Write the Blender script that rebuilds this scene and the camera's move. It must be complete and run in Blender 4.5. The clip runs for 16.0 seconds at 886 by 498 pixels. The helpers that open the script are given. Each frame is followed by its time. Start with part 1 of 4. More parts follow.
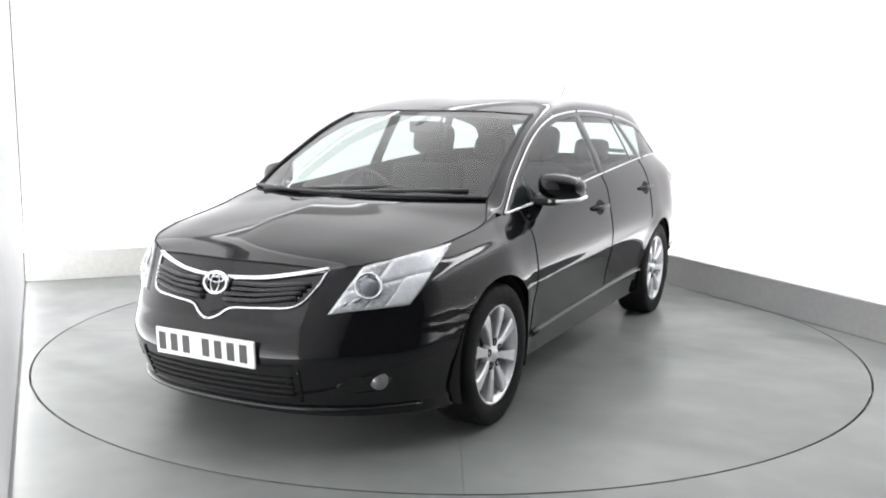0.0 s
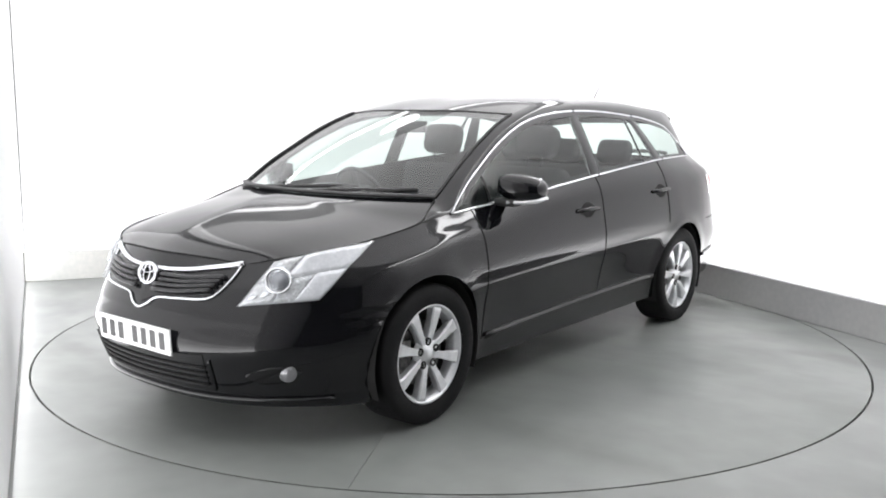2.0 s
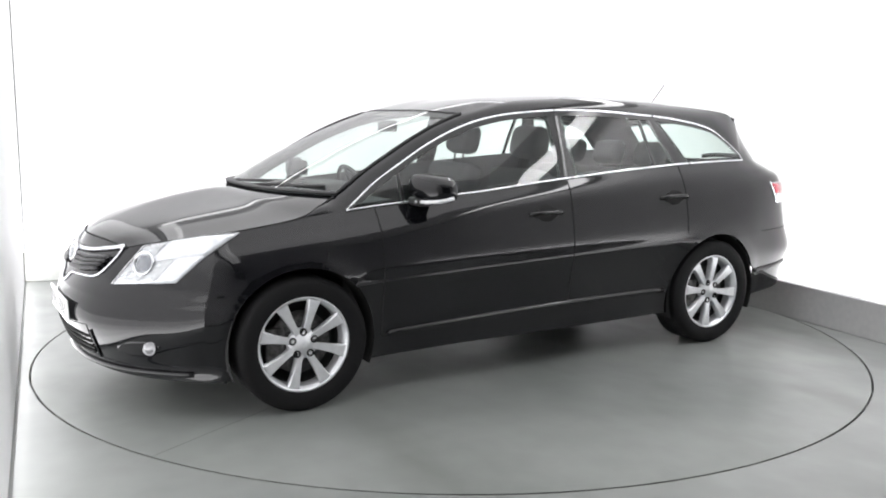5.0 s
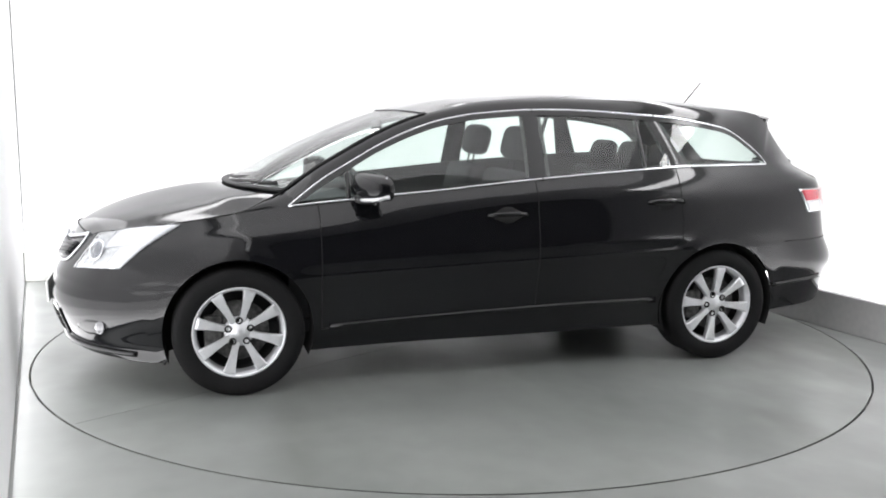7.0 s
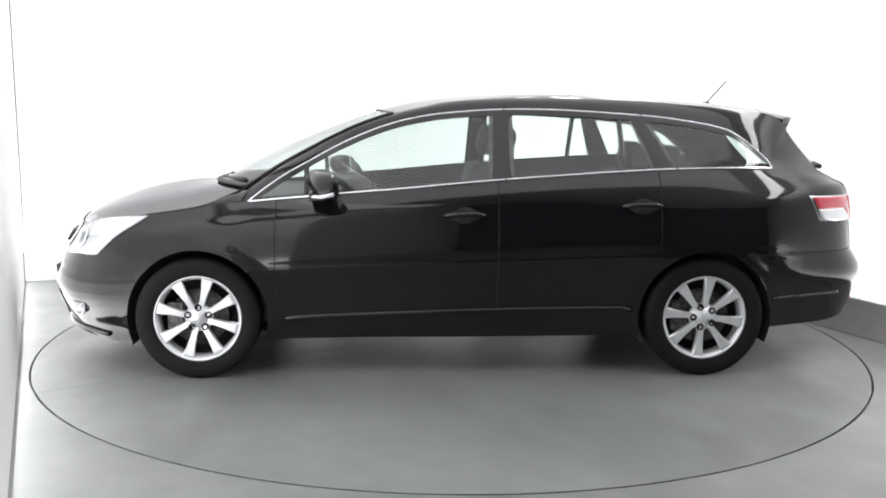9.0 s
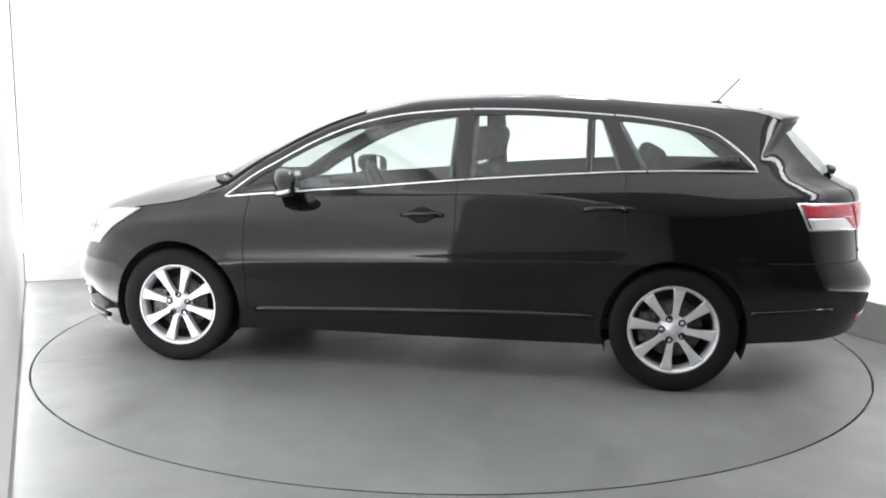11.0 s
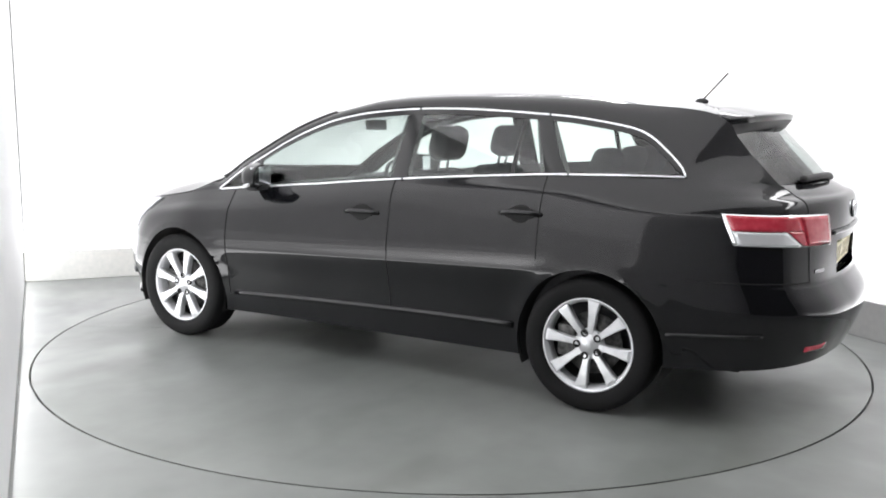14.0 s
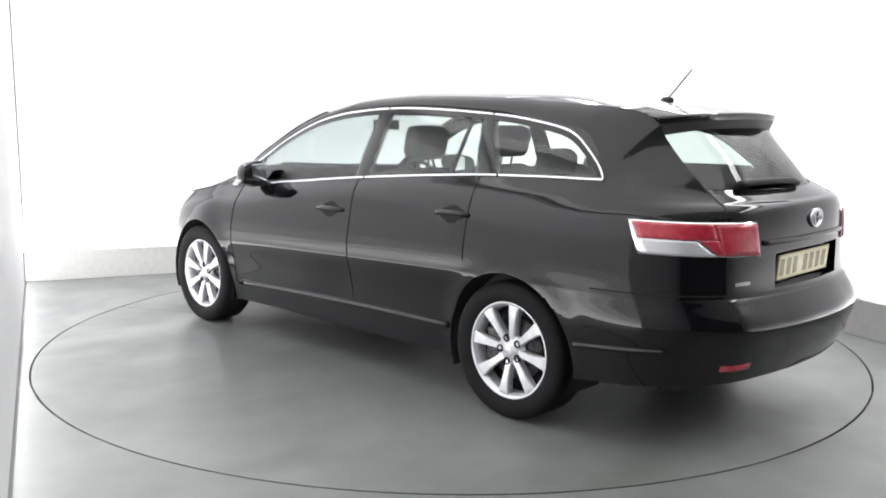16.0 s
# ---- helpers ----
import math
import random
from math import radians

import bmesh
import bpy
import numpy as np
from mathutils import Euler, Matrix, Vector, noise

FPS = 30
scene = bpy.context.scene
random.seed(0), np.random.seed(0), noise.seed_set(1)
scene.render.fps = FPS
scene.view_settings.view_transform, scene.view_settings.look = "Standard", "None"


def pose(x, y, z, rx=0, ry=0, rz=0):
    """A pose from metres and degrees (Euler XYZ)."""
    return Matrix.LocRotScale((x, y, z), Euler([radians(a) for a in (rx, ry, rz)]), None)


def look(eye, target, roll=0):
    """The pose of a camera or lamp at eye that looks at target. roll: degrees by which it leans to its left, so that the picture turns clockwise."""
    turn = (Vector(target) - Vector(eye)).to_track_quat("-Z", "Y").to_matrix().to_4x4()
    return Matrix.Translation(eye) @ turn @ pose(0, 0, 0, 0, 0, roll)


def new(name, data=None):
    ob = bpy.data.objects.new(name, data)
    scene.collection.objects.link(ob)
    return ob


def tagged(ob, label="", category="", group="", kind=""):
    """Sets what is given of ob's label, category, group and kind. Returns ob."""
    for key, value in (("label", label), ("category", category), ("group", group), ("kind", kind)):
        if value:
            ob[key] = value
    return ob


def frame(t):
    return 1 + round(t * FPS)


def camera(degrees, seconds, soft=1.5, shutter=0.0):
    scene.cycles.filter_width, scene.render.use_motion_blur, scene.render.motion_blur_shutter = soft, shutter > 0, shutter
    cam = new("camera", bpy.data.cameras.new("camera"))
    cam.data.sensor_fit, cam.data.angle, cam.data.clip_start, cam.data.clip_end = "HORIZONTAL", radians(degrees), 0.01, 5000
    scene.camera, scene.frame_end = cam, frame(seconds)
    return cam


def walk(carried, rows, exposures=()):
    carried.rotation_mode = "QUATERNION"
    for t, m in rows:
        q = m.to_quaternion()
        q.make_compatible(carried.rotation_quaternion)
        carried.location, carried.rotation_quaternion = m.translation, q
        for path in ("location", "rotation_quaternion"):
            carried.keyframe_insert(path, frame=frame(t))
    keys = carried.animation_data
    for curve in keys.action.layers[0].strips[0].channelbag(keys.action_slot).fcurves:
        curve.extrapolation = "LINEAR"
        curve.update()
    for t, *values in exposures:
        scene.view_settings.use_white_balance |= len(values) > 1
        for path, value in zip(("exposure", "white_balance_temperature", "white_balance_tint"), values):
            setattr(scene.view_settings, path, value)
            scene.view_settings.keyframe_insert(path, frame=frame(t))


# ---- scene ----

from mathutils.bvhtree import BVHTree
from mathutils.kdtree import KDTree

# camera: stands still in the front corner of the booth
cam = camera(53.29, 16.0, 1.9)
EYE = (0.0, -5.555, 1.388)
AIM = look(EYE, (EYE[0] - 0.00915, EYE[1] + 0.98869, EYE[2] - 0.14973), 0.627)
walk(cam, [(0.0, AIM), (16.0, AIM)])

# angle of the turntable and the car over time
TURN = [(0.0, 62.4), (0.25, 61.9), (0.5, 61.0), (1.0, 58.75), (1.5, 55.6), (2.0, 52.2), (3.0, 45.2), (4.0, 38.3), (5.25, 29.7),
        (6.5, 21.1), (7.0, 17.55), (8.0, 10.65), (9.0, 3.9), (10.25, -4.6), (11.5, -13.0), (12.5, -19.7), (14.0, -30.2),
        (15.0, -37.2), (16.0, -44.2)]
CAR_X, CAR_Y = 0.039, 0.100

# ---- light ----
world = bpy.data.worlds.new("world")
scene.world = world
world.use_nodes = True
bg = world.node_tree.nodes["Background"]
bg.inputs[0].default_value = (0.6, 0.65, 0.7, 1)
bg.inputs[1].default_value = 0.02
scene.view_settings.exposure = 0.0

# booth axes: n across (left wall to right wall), d along (towards the back wall)
NX, NY = 0.9135, 0.4067
YAW = math.degrees(math.atan2(NY, NX))
LEFT, RIGHT, BACK, FRONT, HIGH = -2.57, 2.43, 2.80, -7.5, 3.3
BOOTH = pose(0, 0, 0, 0, 0, YAW)
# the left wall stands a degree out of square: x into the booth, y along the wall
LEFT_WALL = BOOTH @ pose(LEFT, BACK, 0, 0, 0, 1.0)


def lamp(name, n, d, z, sx, sy, watts, tilt=None, tip=0):
    data = bpy.data.lights.new(name, "AREA")
    data.shape, data.size, data.size_y, data.energy = "RECTANGLE", sx, sy, watts
    data.color = (1.0, 0.993, 1.008)
    ob = new(name, data)
    ob.matrix_world = BOOTH @ pose(n, d, z, tip, tilt or 0, 0)
    return ob


# strip lights along the tops of three walls, and in the troughs behind the kerbs
lamp("strip_left", LEFT + 0.40, -1.4, HIGH - 0.06, 0.35, 8.2, 18, 14)
lamp("strip_right", RIGHT + 0.05, -0.9, HIGH - 0.06, 0.35, 7.2, 90, -14)
lamp("strip_back", 0.0, BACK + 0.05, HIGH - 0.06, 4.4, 0.35, 24, None, 14)
lamp("trough_right", RIGHT + 0.24, -1.6, 0.10, 0.2, 8.8, 85, 180)
lamp("trough_back", 0.1, BACK + 0.24, 0.10, 4.8, 0.2, 48, 180)
# bands of added area lamps on the left wall stand in for its glow
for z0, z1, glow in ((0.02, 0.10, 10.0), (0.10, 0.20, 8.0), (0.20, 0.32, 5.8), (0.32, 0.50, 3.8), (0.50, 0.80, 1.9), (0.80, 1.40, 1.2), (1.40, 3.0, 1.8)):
    glow_band = lamp("left_wall_glow", 0, 0, 0, z1 - z0, 6.26, glow * 10.4 * (z1 - z0))
    glow_band.matrix_world = LEFT_WALL @ pose(0.012, -2.72, (z0 + z1) / 2, 0, -90, 0)
# the diffuser overhead, out of view
lamp("overhead_diffuser", -0.05, -0.6, HIGH - 0.03, 4.1, 5.6, 92)


# ---- materials ----
def mat(name, color, rough=0.5, metal=0.0, coat=0.0, spec=0.5, emit=0.0, alpha=None):
    m = bpy.data.materials.new(name)
    m.use_nodes = True
    b = m.node_tree.nodes["Principled BSDF"]
    b.inputs["Base Color"].default_value = (*color, 1)
    b.inputs["Roughness"].default_value = rough
    b.inputs["Metallic"].default_value = metal
    b.inputs["Coat Weight"].default_value = coat
    b.inputs["Coat Roughness"].default_value = 0.05
    b.inputs["Coat IOR"].default_value = 1.5
    b.inputs["Specular IOR Level"].default_value = spec
    if emit:
        b.inputs["Emission Color"].default_value = (*color, 1)
        b.inputs["Emission Strength"].default_value = emit
    return m


def noisy(m, scale, low, high, rough=None, bump=0.0, detail=6.0, second=None, stretch=(1, 1, 1)):
    """Noise between two colours at one or two scales, with optional roughness range and bump."""
    t = m.node_tree
    b = t.nodes["Principled BSDF"]
    tc = t.nodes.new("ShaderNodeTexCoord")
    mp = t.nodes.new("ShaderNodeMapping")
    mp.inputs["Scale"].default_value = stretch
    t.links.new(tc.outputs["Object"], mp.inputs["Vector"])
    n = t.nodes.new("ShaderNodeTexNoise")
    n.inputs["Scale"].default_value, n.inputs["Detail"].default_value = scale, detail
    t.links.new(mp.outputs[0], n.inputs["Vector"])
    fac = n.outputs["Fac"]
    if second:
        n2 = t.nodes.new("ShaderNodeTexNoise")
        n2.inputs["Scale"].default_value, n2.inputs["Detail"].default_value = second, 4
        t.links.new(mp.outputs[0], n2.inputs["Vector"])
        mx = t.nodes.new("ShaderNodeMath")
        mx.operation = "MULTIPLY_ADD"
        mx.inputs[1].default_value = 0.5
        half = t.nodes.new("ShaderNodeMath")
        half.operation = "MULTIPLY"
        half.inputs[1].default_value = 0.5
        t.links.new(n2.outputs["Fac"], half.inputs[0])
        t.links.new(n.outputs["Fac"], mx.inputs[0])
        t.links.new(half.outputs[0], mx.inputs[2])
        fac = mx.outputs[0]
    r = t.nodes.new("ShaderNodeValToRGB")
    r.color_ramp.elements[0].position, r.color_ramp.elements[1].position = 0.35, 0.65
    r.color_ramp.elements[0].color, r.color_ramp.elements[1].color = (*low, 1), (*high, 1)
    t.links.new(fac, r.inputs[0])
    t.links.new(r.outputs[0], b.inputs["Base Color"])
    if rough:
        q = t.nodes.new("ShaderNodeMapRange")
        q.inputs["From Min"].default_value, q.inputs["From Max"].default_value = 0.3, 0.7
        q.inputs["To Min"].default_value, q.inputs["To Max"].default_value = rough
        t.links.new(fac, q.inputs["Value"])
        t.links.new(q.outputs[0], b.inputs["Roughness"])
    if bump:
        bp = t.nodes.new("ShaderNodeBump")
        bp.inputs["Strength"].default_value, bp.inputs["Distance"].default_value = bump, 0.002
        t.links.new(n.outputs["Fac"], bp.inputs["Height"])
        t.links.new(bp.outputs[0], b.inputs["Normal"])
    return m


def glass(name, tint, base_gloss=0.06):
    """Thin pane: lets light straight through, tinted, with a mirror gloss by Fresnel."""
    m = bpy.data.materials.new(name)
    m.use_nodes = True
    t = m.node_tree
    t.nodes.clear()
    out = t.nodes.new("ShaderNodeOutputMaterial")
    mix = t.nodes.new("ShaderNodeMixShader")
    tr = t.nodes.new("ShaderNodeBsdfTransparent")
    tr.inputs[0].default_value = (*tint, 1)
    gl = t.nodes.new("ShaderNodeBsdfGlossy")
    gl.inputs["Roughness"].default_value = 0.0
    lw = t.nodes.new("ShaderNodeLayerWeight")
    lw.inputs["Blend"].default_value = 0.5
    pw = t.nodes.new("ShaderNodeMath")
    pw.operation, pw.inputs[1].default_value = "POWER", 5.0
    ad = t.nodes.new("ShaderNodeMath")
    ad.operation, ad.inputs[1].default_value, ad.inputs[2].default_value = "MULTIPLY_ADD", 1.0 - base_gloss, base_gloss
    t.links.new(lw.outputs["Facing"], pw.inputs[0])
    t.links.new(pw.outputs[0], ad.inputs[0])
    t.links.new(ad.outputs[0], mix.inputs[0])
    t.links.new(tr.outputs[0], mix.inputs[1])
    t.links.new(gl.outputs[0], mix.inputs[2])
    t.links.new(mix.outputs[0], out.inputs[0])
    return m


PAINT = mat("black_paint", (0.0046, 0.0048, 0.0060), 0.5, 0.0, 1.0, 0.0)
TRIM = mat("black_plastic", (0.018, 0.018, 0.019), 0.55)
RUBBER = noisy(mat("tyre_rubber", (0.008, 0.008, 0.008), 0.75, 0, 0, 0.2), 60, (0.005, 0.005, 0.0055), (0.010, 0.010, 0.0105), (0.6, 0.85), 0.2)
CHROME = mat("chrome", (0.70, 0.71, 0.73), 0.14, 1.0)
ALLOY = noisy(mat("silver_alloy", (0.72, 0.73, 0.75), 0.32, 0.5, 0.4), 25, (0.68, 0.69, 0.71), (0.76, 0.77, 0.79), (0.30, 0.40))
STEEL = noisy(mat("brake_steel", (0.12, 0.12, 0.115), 0.5, 0.8), 40, (0.05, 0.05, 0.05), (0.14, 0.138, 0.135))
# the shade behind the spokes is put into the barrel's colour
BARREL = mat("shaded_barrel", (0.05, 0.05, 0.052), 0.5, 0.5)
DARK = mat("dark_underside", (0.01, 0.01, 0.01), 0.9)
GAP = mat("panel_gap", (0.004, 0.004, 0.004), 0.8)
SCREEN = glass("clear_glass", (0.80, 0.86, 0.84), 0.09)
SIDEGLASS = glass("side_glass", (0.78, 0.85, 0.82), 0.07)
CLEAR = glass("lens_glass", (0.95, 0.96, 0.97))
SEAT = noisy(mat("seat_cloth", (0.05, 0.05, 0.055), 0.9), 90, (0.035, 0.035, 0.04), (0.075, 0.075, 0.08), None, 0.05)
DASH = noisy(mat("dash_plastic", (0.04, 0.04, 0.043), 0.65), 200, (0.035, 0.035, 0.038), (0.05, 0.05, 0.053))
LINING = mat("pale_lining", (0.35, 0.35, 0.34), 0.9)
WALL = noisy(mat("white_wall_paint", (0.86, 0.86, 0.86), 0.6), 0.6, (0.84, 0.84, 0.85), (0.88, 0.88, 0.88), None, 0.03, second=7)
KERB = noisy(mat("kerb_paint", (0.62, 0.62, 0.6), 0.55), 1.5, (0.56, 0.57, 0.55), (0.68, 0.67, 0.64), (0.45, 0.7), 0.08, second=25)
# the right kerb is set darker and greyer than the back kerb
KERB_DARKER = noisy(mat("darker_kerb_paint", (0.45, 0.45, 0.45), 0.55), 1.5, (0.42, 0.42, 0.425), (0.49, 0.49, 0.485), (0.45, 0.7), 0.08, second=25)
FLOOR = mat("grey_floor_paint", (0.2, 0.21, 0.2), 0.4)
TABLE = mat("grey_turntable_paint", (0.2, 0.21, 0.2), 0.4)
JOINT = mat("joint_filler", (0.15, 0.157, 0.15), 0.5)
CEIL = mat("ceiling_paint", (0.62, 0.62, 0.62), 0.8)
BACKDROP = mat("dark_hall", (0.06, 0.06, 0.06), 0.8)


def worn_paint(m, low, high, stain, seed, space=None):
    """Painted floor: broad cloudy tone, fine mottling, darker smears and glossier worn patches, in world metres."""
    t = m.node_tree
    b = t.nodes["Principled BSDF"]
    tc = t.nodes.new("ShaderNodeTexCoord")
    tc.object = space

    def cloud(scale, detail, stretch=(1, 1, 1), turn=0.0):
        mp = t.nodes.new("ShaderNodeMapping")
        mp.inputs["Location"].default_value = (seed, seed * 1.7, 0)
        mp.inputs["Rotation"].default_value = (0, 0, turn)
        mp.inputs["Scale"].default_value = stretch
        n = t.nodes.new("ShaderNodeTexNoise")
        n.inputs["Scale"].default_value, n.inputs["Detail"].default_value = scale, detail
        t.links.new(tc.outputs["Object"], mp.inputs["Vector"])
        t.links.new(mp.outputs[0], n.inputs["Vector"])
        return n.outputs["Fac"]

    def ramp(fac, p0, p1, c0, c1):
        r = t.nodes.new("ShaderNodeValToRGB")
        r.color_ramp.interpolation = "EASE"
        r.color_ramp.elements[0].position, r.color_ramp.elements[1].position = p0, p1
        r.color_ramp.elements[0].color, r.color_ramp.elements[1].color = c0, c1
        t.links.new(fac, r.inputs[0])
        return r.outputs[0]

    def mix(kind, fac, a, c):
        n = t.nodes.new("ShaderNodeMixRGB")
        n.blend_type = kind
        n.inputs[0].default_value = fac
        t.links.new(a, n.inputs[1])
        t.links.new(c, n.inputs[2])
        return n.outputs[0]

    base = ramp(cloud(0.55, 3), 0.3, 0.7, (*low, 1), (*high, 1))
    fine = ramp(cloud(6, 2), 0.2, 0.8, (0.89, 0.89, 0.89, 1), (1, 1, 1, 1))
    smear = ramp(cloud(1.6, 2.5, (1.0, 0.35, 1), 0.7), 0.5, 0.8, (1, 1, 1, 1), (*stain, 1))
    t.links.new(mix("MULTIPLY", 0.8, mix("MULTIPLY", 1.0, base, fine), smear), b.inputs["Base Color"])
    q = t.nodes.new("ShaderNodeMapRange")
    q.inputs["From Min"].default_value, q.inputs["From Max"].default_value = 0.25, 0.75
    q.interpolation_type = "SMOOTHERSTEP"
    q.inputs["To Min"].default_value, q.inputs["To Max"].default_value = 0.29, 0.5
    t.links.new(cloud(1.9, 3, (1, 0.5, 1), 0.3), q.inputs["Value"])
    t.links.new(q.outputs[0], b.inputs["Roughness"])


worn_paint(FLOOR, (0.190, 0.20, 0.193), (0.245, 0.254, 0.246), (0.70, 0.70, 0.68), 3.1)


# ---- mesh helpers ----
def mesh(name, verts, faces, material, smooth=True):
    me = bpy.data.meshes.new(name)
    me.from_pydata([tuple(v) for v in verts], [], faces)
    bm = bmesh.new()
    bm.from_mesh(me)
    bmesh.ops.remove_doubles(bm, verts=bm.verts, dist=0.0002)
    bmesh.ops.recalc_face_normals(bm, faces=bm.faces)
    bm.to_mesh(me)
    bm.free()
    me.materials.append(material)
    for p in me.polygons:
        p.use_smooth = smooth
    return me


def put(name, me, parent, label="", m=None):
    ob = new(name, me)
    if parent:
        ob.parent = parent
    if m is not None:
        ob.matrix_basis = m
    if label:
        ob["label"] = label
    return ob


def part(name, bm, material, parent, label="", m=None, smooth=True):
    """Links a bmesh as one mesh object under a thing or a part."""
    me = bpy.data.meshes.new(name)
    bm.to_mesh(me)
    bm.free()
    me.materials.append(material)
    for p in me.polygons:
        p.use_smooth = smooth
    return put(name, me, parent, label, m)


def box(bm, x0, x1, y0, y1, z0, z1, bevel=0.0, m=None):
    r = bmesh.ops.create_cube(bm, size=1)
    mm = Matrix.Translation(((x0 + x1) / 2, (y0 + y1) / 2, (z0 + z1) / 2)) @ Matrix.Diagonal((x1 - x0, y1 - y0, z1 - z0, 1))
    bmesh.ops.transform(bm, matrix=(m @ mm) if m is not None else mm, verts=r["verts"])
    if bevel:
        es = list({e for v in r["verts"] for e in v.link_edges})
        bmesh.ops.bevel(bm, geom=es, offset=bevel, segments=3, affect="EDGES", profile=0.5)
    return bm


def mirror_end(a, b):
    """The point past the end a of a spline: b mirrored across the middle plane where the curve starts there, else carried on straight."""
    if abs(a.y) < 1e-6 and abs(b.y) > 1e-3:
        return Vector((b.x, -b.y, b.z))
    return a * 2 - b


def spline(pts, n):
    """n+1 points along a centripetal-like spline through pts, n steps per span shared evenly."""
    P = [Vector(p) for p in pts]
    out = []
    for i in range(len(P) - 1):
        p0 = P[i - 1] if i else mirror_end(P[0], P[1])
        p1, p2 = P[i], P[i + 1]
        p3 = P[i + 2] if i + 2 < len(P) else mirror_end(P[-1], P[-2])
        for k in range(n):
            t = k / n
            out.append(0.5 * ((2 * p1) + (p2 - p0) * t + (2 * p0 - 5 * p1 + 4 * p2 - p3) * t * t + (3 * p1 - p0 - 3 * p2 + p3) * t ** 3))
    out.append(P[-1].copy())
    return out


def resample(pts, n):
    d = [0.0]
    for a, b in zip(pts, pts[1:]):
        d.append(d[-1] + (b - a).length)
    out, j = [], 0
    for i in range(n + 1):
        s = d[-1] * i / n
        while j < len(d) - 2 and d[j + 1] < s:
            j += 1
        f = (s - d[j]) / max(d[j + 1] - d[j], 1e-9)
        out.append(pts[j].lerp(pts[j + 1], f))
    return out


def curve(pts, n):
    return resample(spline(pts, 12), n)


def coons(bottom, top, left, right):
    """Grid over four boundary curves: bottom and top run along u, left and right along v."""
    nu, nv = len(bottom) - 1, len(left) - 1
    g = []
    for j in range(nv + 1):
        v = j / nv
        row = []
        for i in range(nu + 1):
            u = i / nu
            p = bottom[i] * (1 - v) + top[i] * v + left[j] * (1 - u) + right[j] * u
            p = p - (bottom[0] * (1 - u) * (1 - v) + bottom[nu] * u * (1 - v) + top[0] * (1 - u) * v + top[nu] * u * v)
            row.append(p)
        g.append(row)
    return g


def grid_faces(rows, cols, keep=None):
    return [(j * cols + i, j * cols + i + 1, (j + 1) * cols + i + 1, (j + 1) * cols + i)
            for j in range(rows - 1) for i in range(cols - 1) if keep is None or keep(j, i)]


def grid_mesh(name, g, material, both=False, thick=0.0, side=1):
    """Mesh from a grid; both adds its mirror image in y; side=-1 gives the mirror image alone."""
    cols = len(g[0])
    vs = [p for row in g for p in row]
    fs = grid_faces(len(g), cols)
    if side < 0:
        vs = [Vector((p.x, -p.y, p.z)) for p in vs]
    if both:
        n = len(vs)
        vs = vs + [Vector((p.x, -p.y, p.z)) for p in vs]
        fs = fs + [tuple(n + k for k in reversed(f)) for f in fs]
    return mesh(name, vs, fs, material)


def tube(bm, pts, r, seg=8, squash=1.0):
    """Tube along a polyline."""
    rings = []
    for i, p in enumerate(pts):
        d = (pts[min(i + 1, len(pts) - 1)] - pts[max(i - 1, 0)]).normalized()
        a = d.cross(Vector((0, 0, 1)))
        a = a.normalized() if a.length > 1e-4 else Vector((0, 1, 0))
        b = d.cross(a).normalized()
        rings.append([bm.verts.new(p + a * (r * squash * math.cos(2 * math.pi * k / seg)) + b * (r * math.sin(2 * math.pi * k / seg))) for k in range(seg)])
    for q, s in zip(rings, rings[1:]):
        for k in range(seg):
            bm.faces.new((q[k], q[(k + 1) % seg], s[(k + 1) % seg], s[k]))
    bm.faces.new(list(reversed(rings[0])))
    bm.faces.new(rings[-1])
    return bm


def lathe(bm, prof, seg=48, m=None):
    """Turns (r, y) pairs round the y axis."""
    rings = []
    for r, y in prof:
        rings.append([bm.verts.new((r * math.cos(2 * math.pi * k / seg), y, r * math.sin(2 * math.pi * k / seg))) for k in range(seg)])
    for q, s in zip(rings, rings[1:]):
        for k in range(seg):
            bm.faces.new((q[k], q[(k + 1) % seg], s[(k + 1) % seg], s[k]))
    if m is not None:
        bmesh.ops.transform(bm, matrix=m, verts=[v for q in rings for v in q])
    return bm


# ---- booth ----
def slab(name, x0, x1, y0, y1, z0, z1, material, label, kind="structure", bevel=0.0):
    bm = box(bmesh.new(), x0, x1, y0, y1, z0, z1, bevel)
    ob = part(name, bm, material, None, smooth=False)
    ob.matrix_world = BOOTH
    return tagged(ob, label, name.split("_")[0], "", kind)


R_TABLE = 2.455


def ring_floor():
    """Floor sheet with a round opening for the turntable."""
    bm = bmesh.new()
    seg = 128
    a = [bm.verts.new(((R_TABLE + 0.011) * math.cos(2 * math.pi * k / seg), (R_TABLE + 0.011) * math.sin(2 * math.pi * k / seg), 0)) for k in range(seg)]
    low = [bm.verts.new((v.co.x, v.co.y, -0.06)) for v in a]
    outer = []
    for k in range(seg):
        c, s = math.cos(2 * math.pi * k / seg), math.sin(2 * math.pi * k / seg)
        f = 12.0 / max(abs(c), abs(s))
        outer.append(bm.verts.new((c * f, s * f, 0)))
    for k in range(seg):
        j = (k + 1) % seg
        bm.faces.new((a[k], outer[k], outer[j], a[j]))
        bm.faces.new((low[k], a[k], a[j], low[j]))
    bm.faces.new(list(reversed(low)))
    ob = part("floor", bm, FLOOR, None, smooth=False)
    ob.matrix_world = BOOTH
    return tagged(ob, "worn grey painted concrete floor round the turntable", "floor", "", "structure")


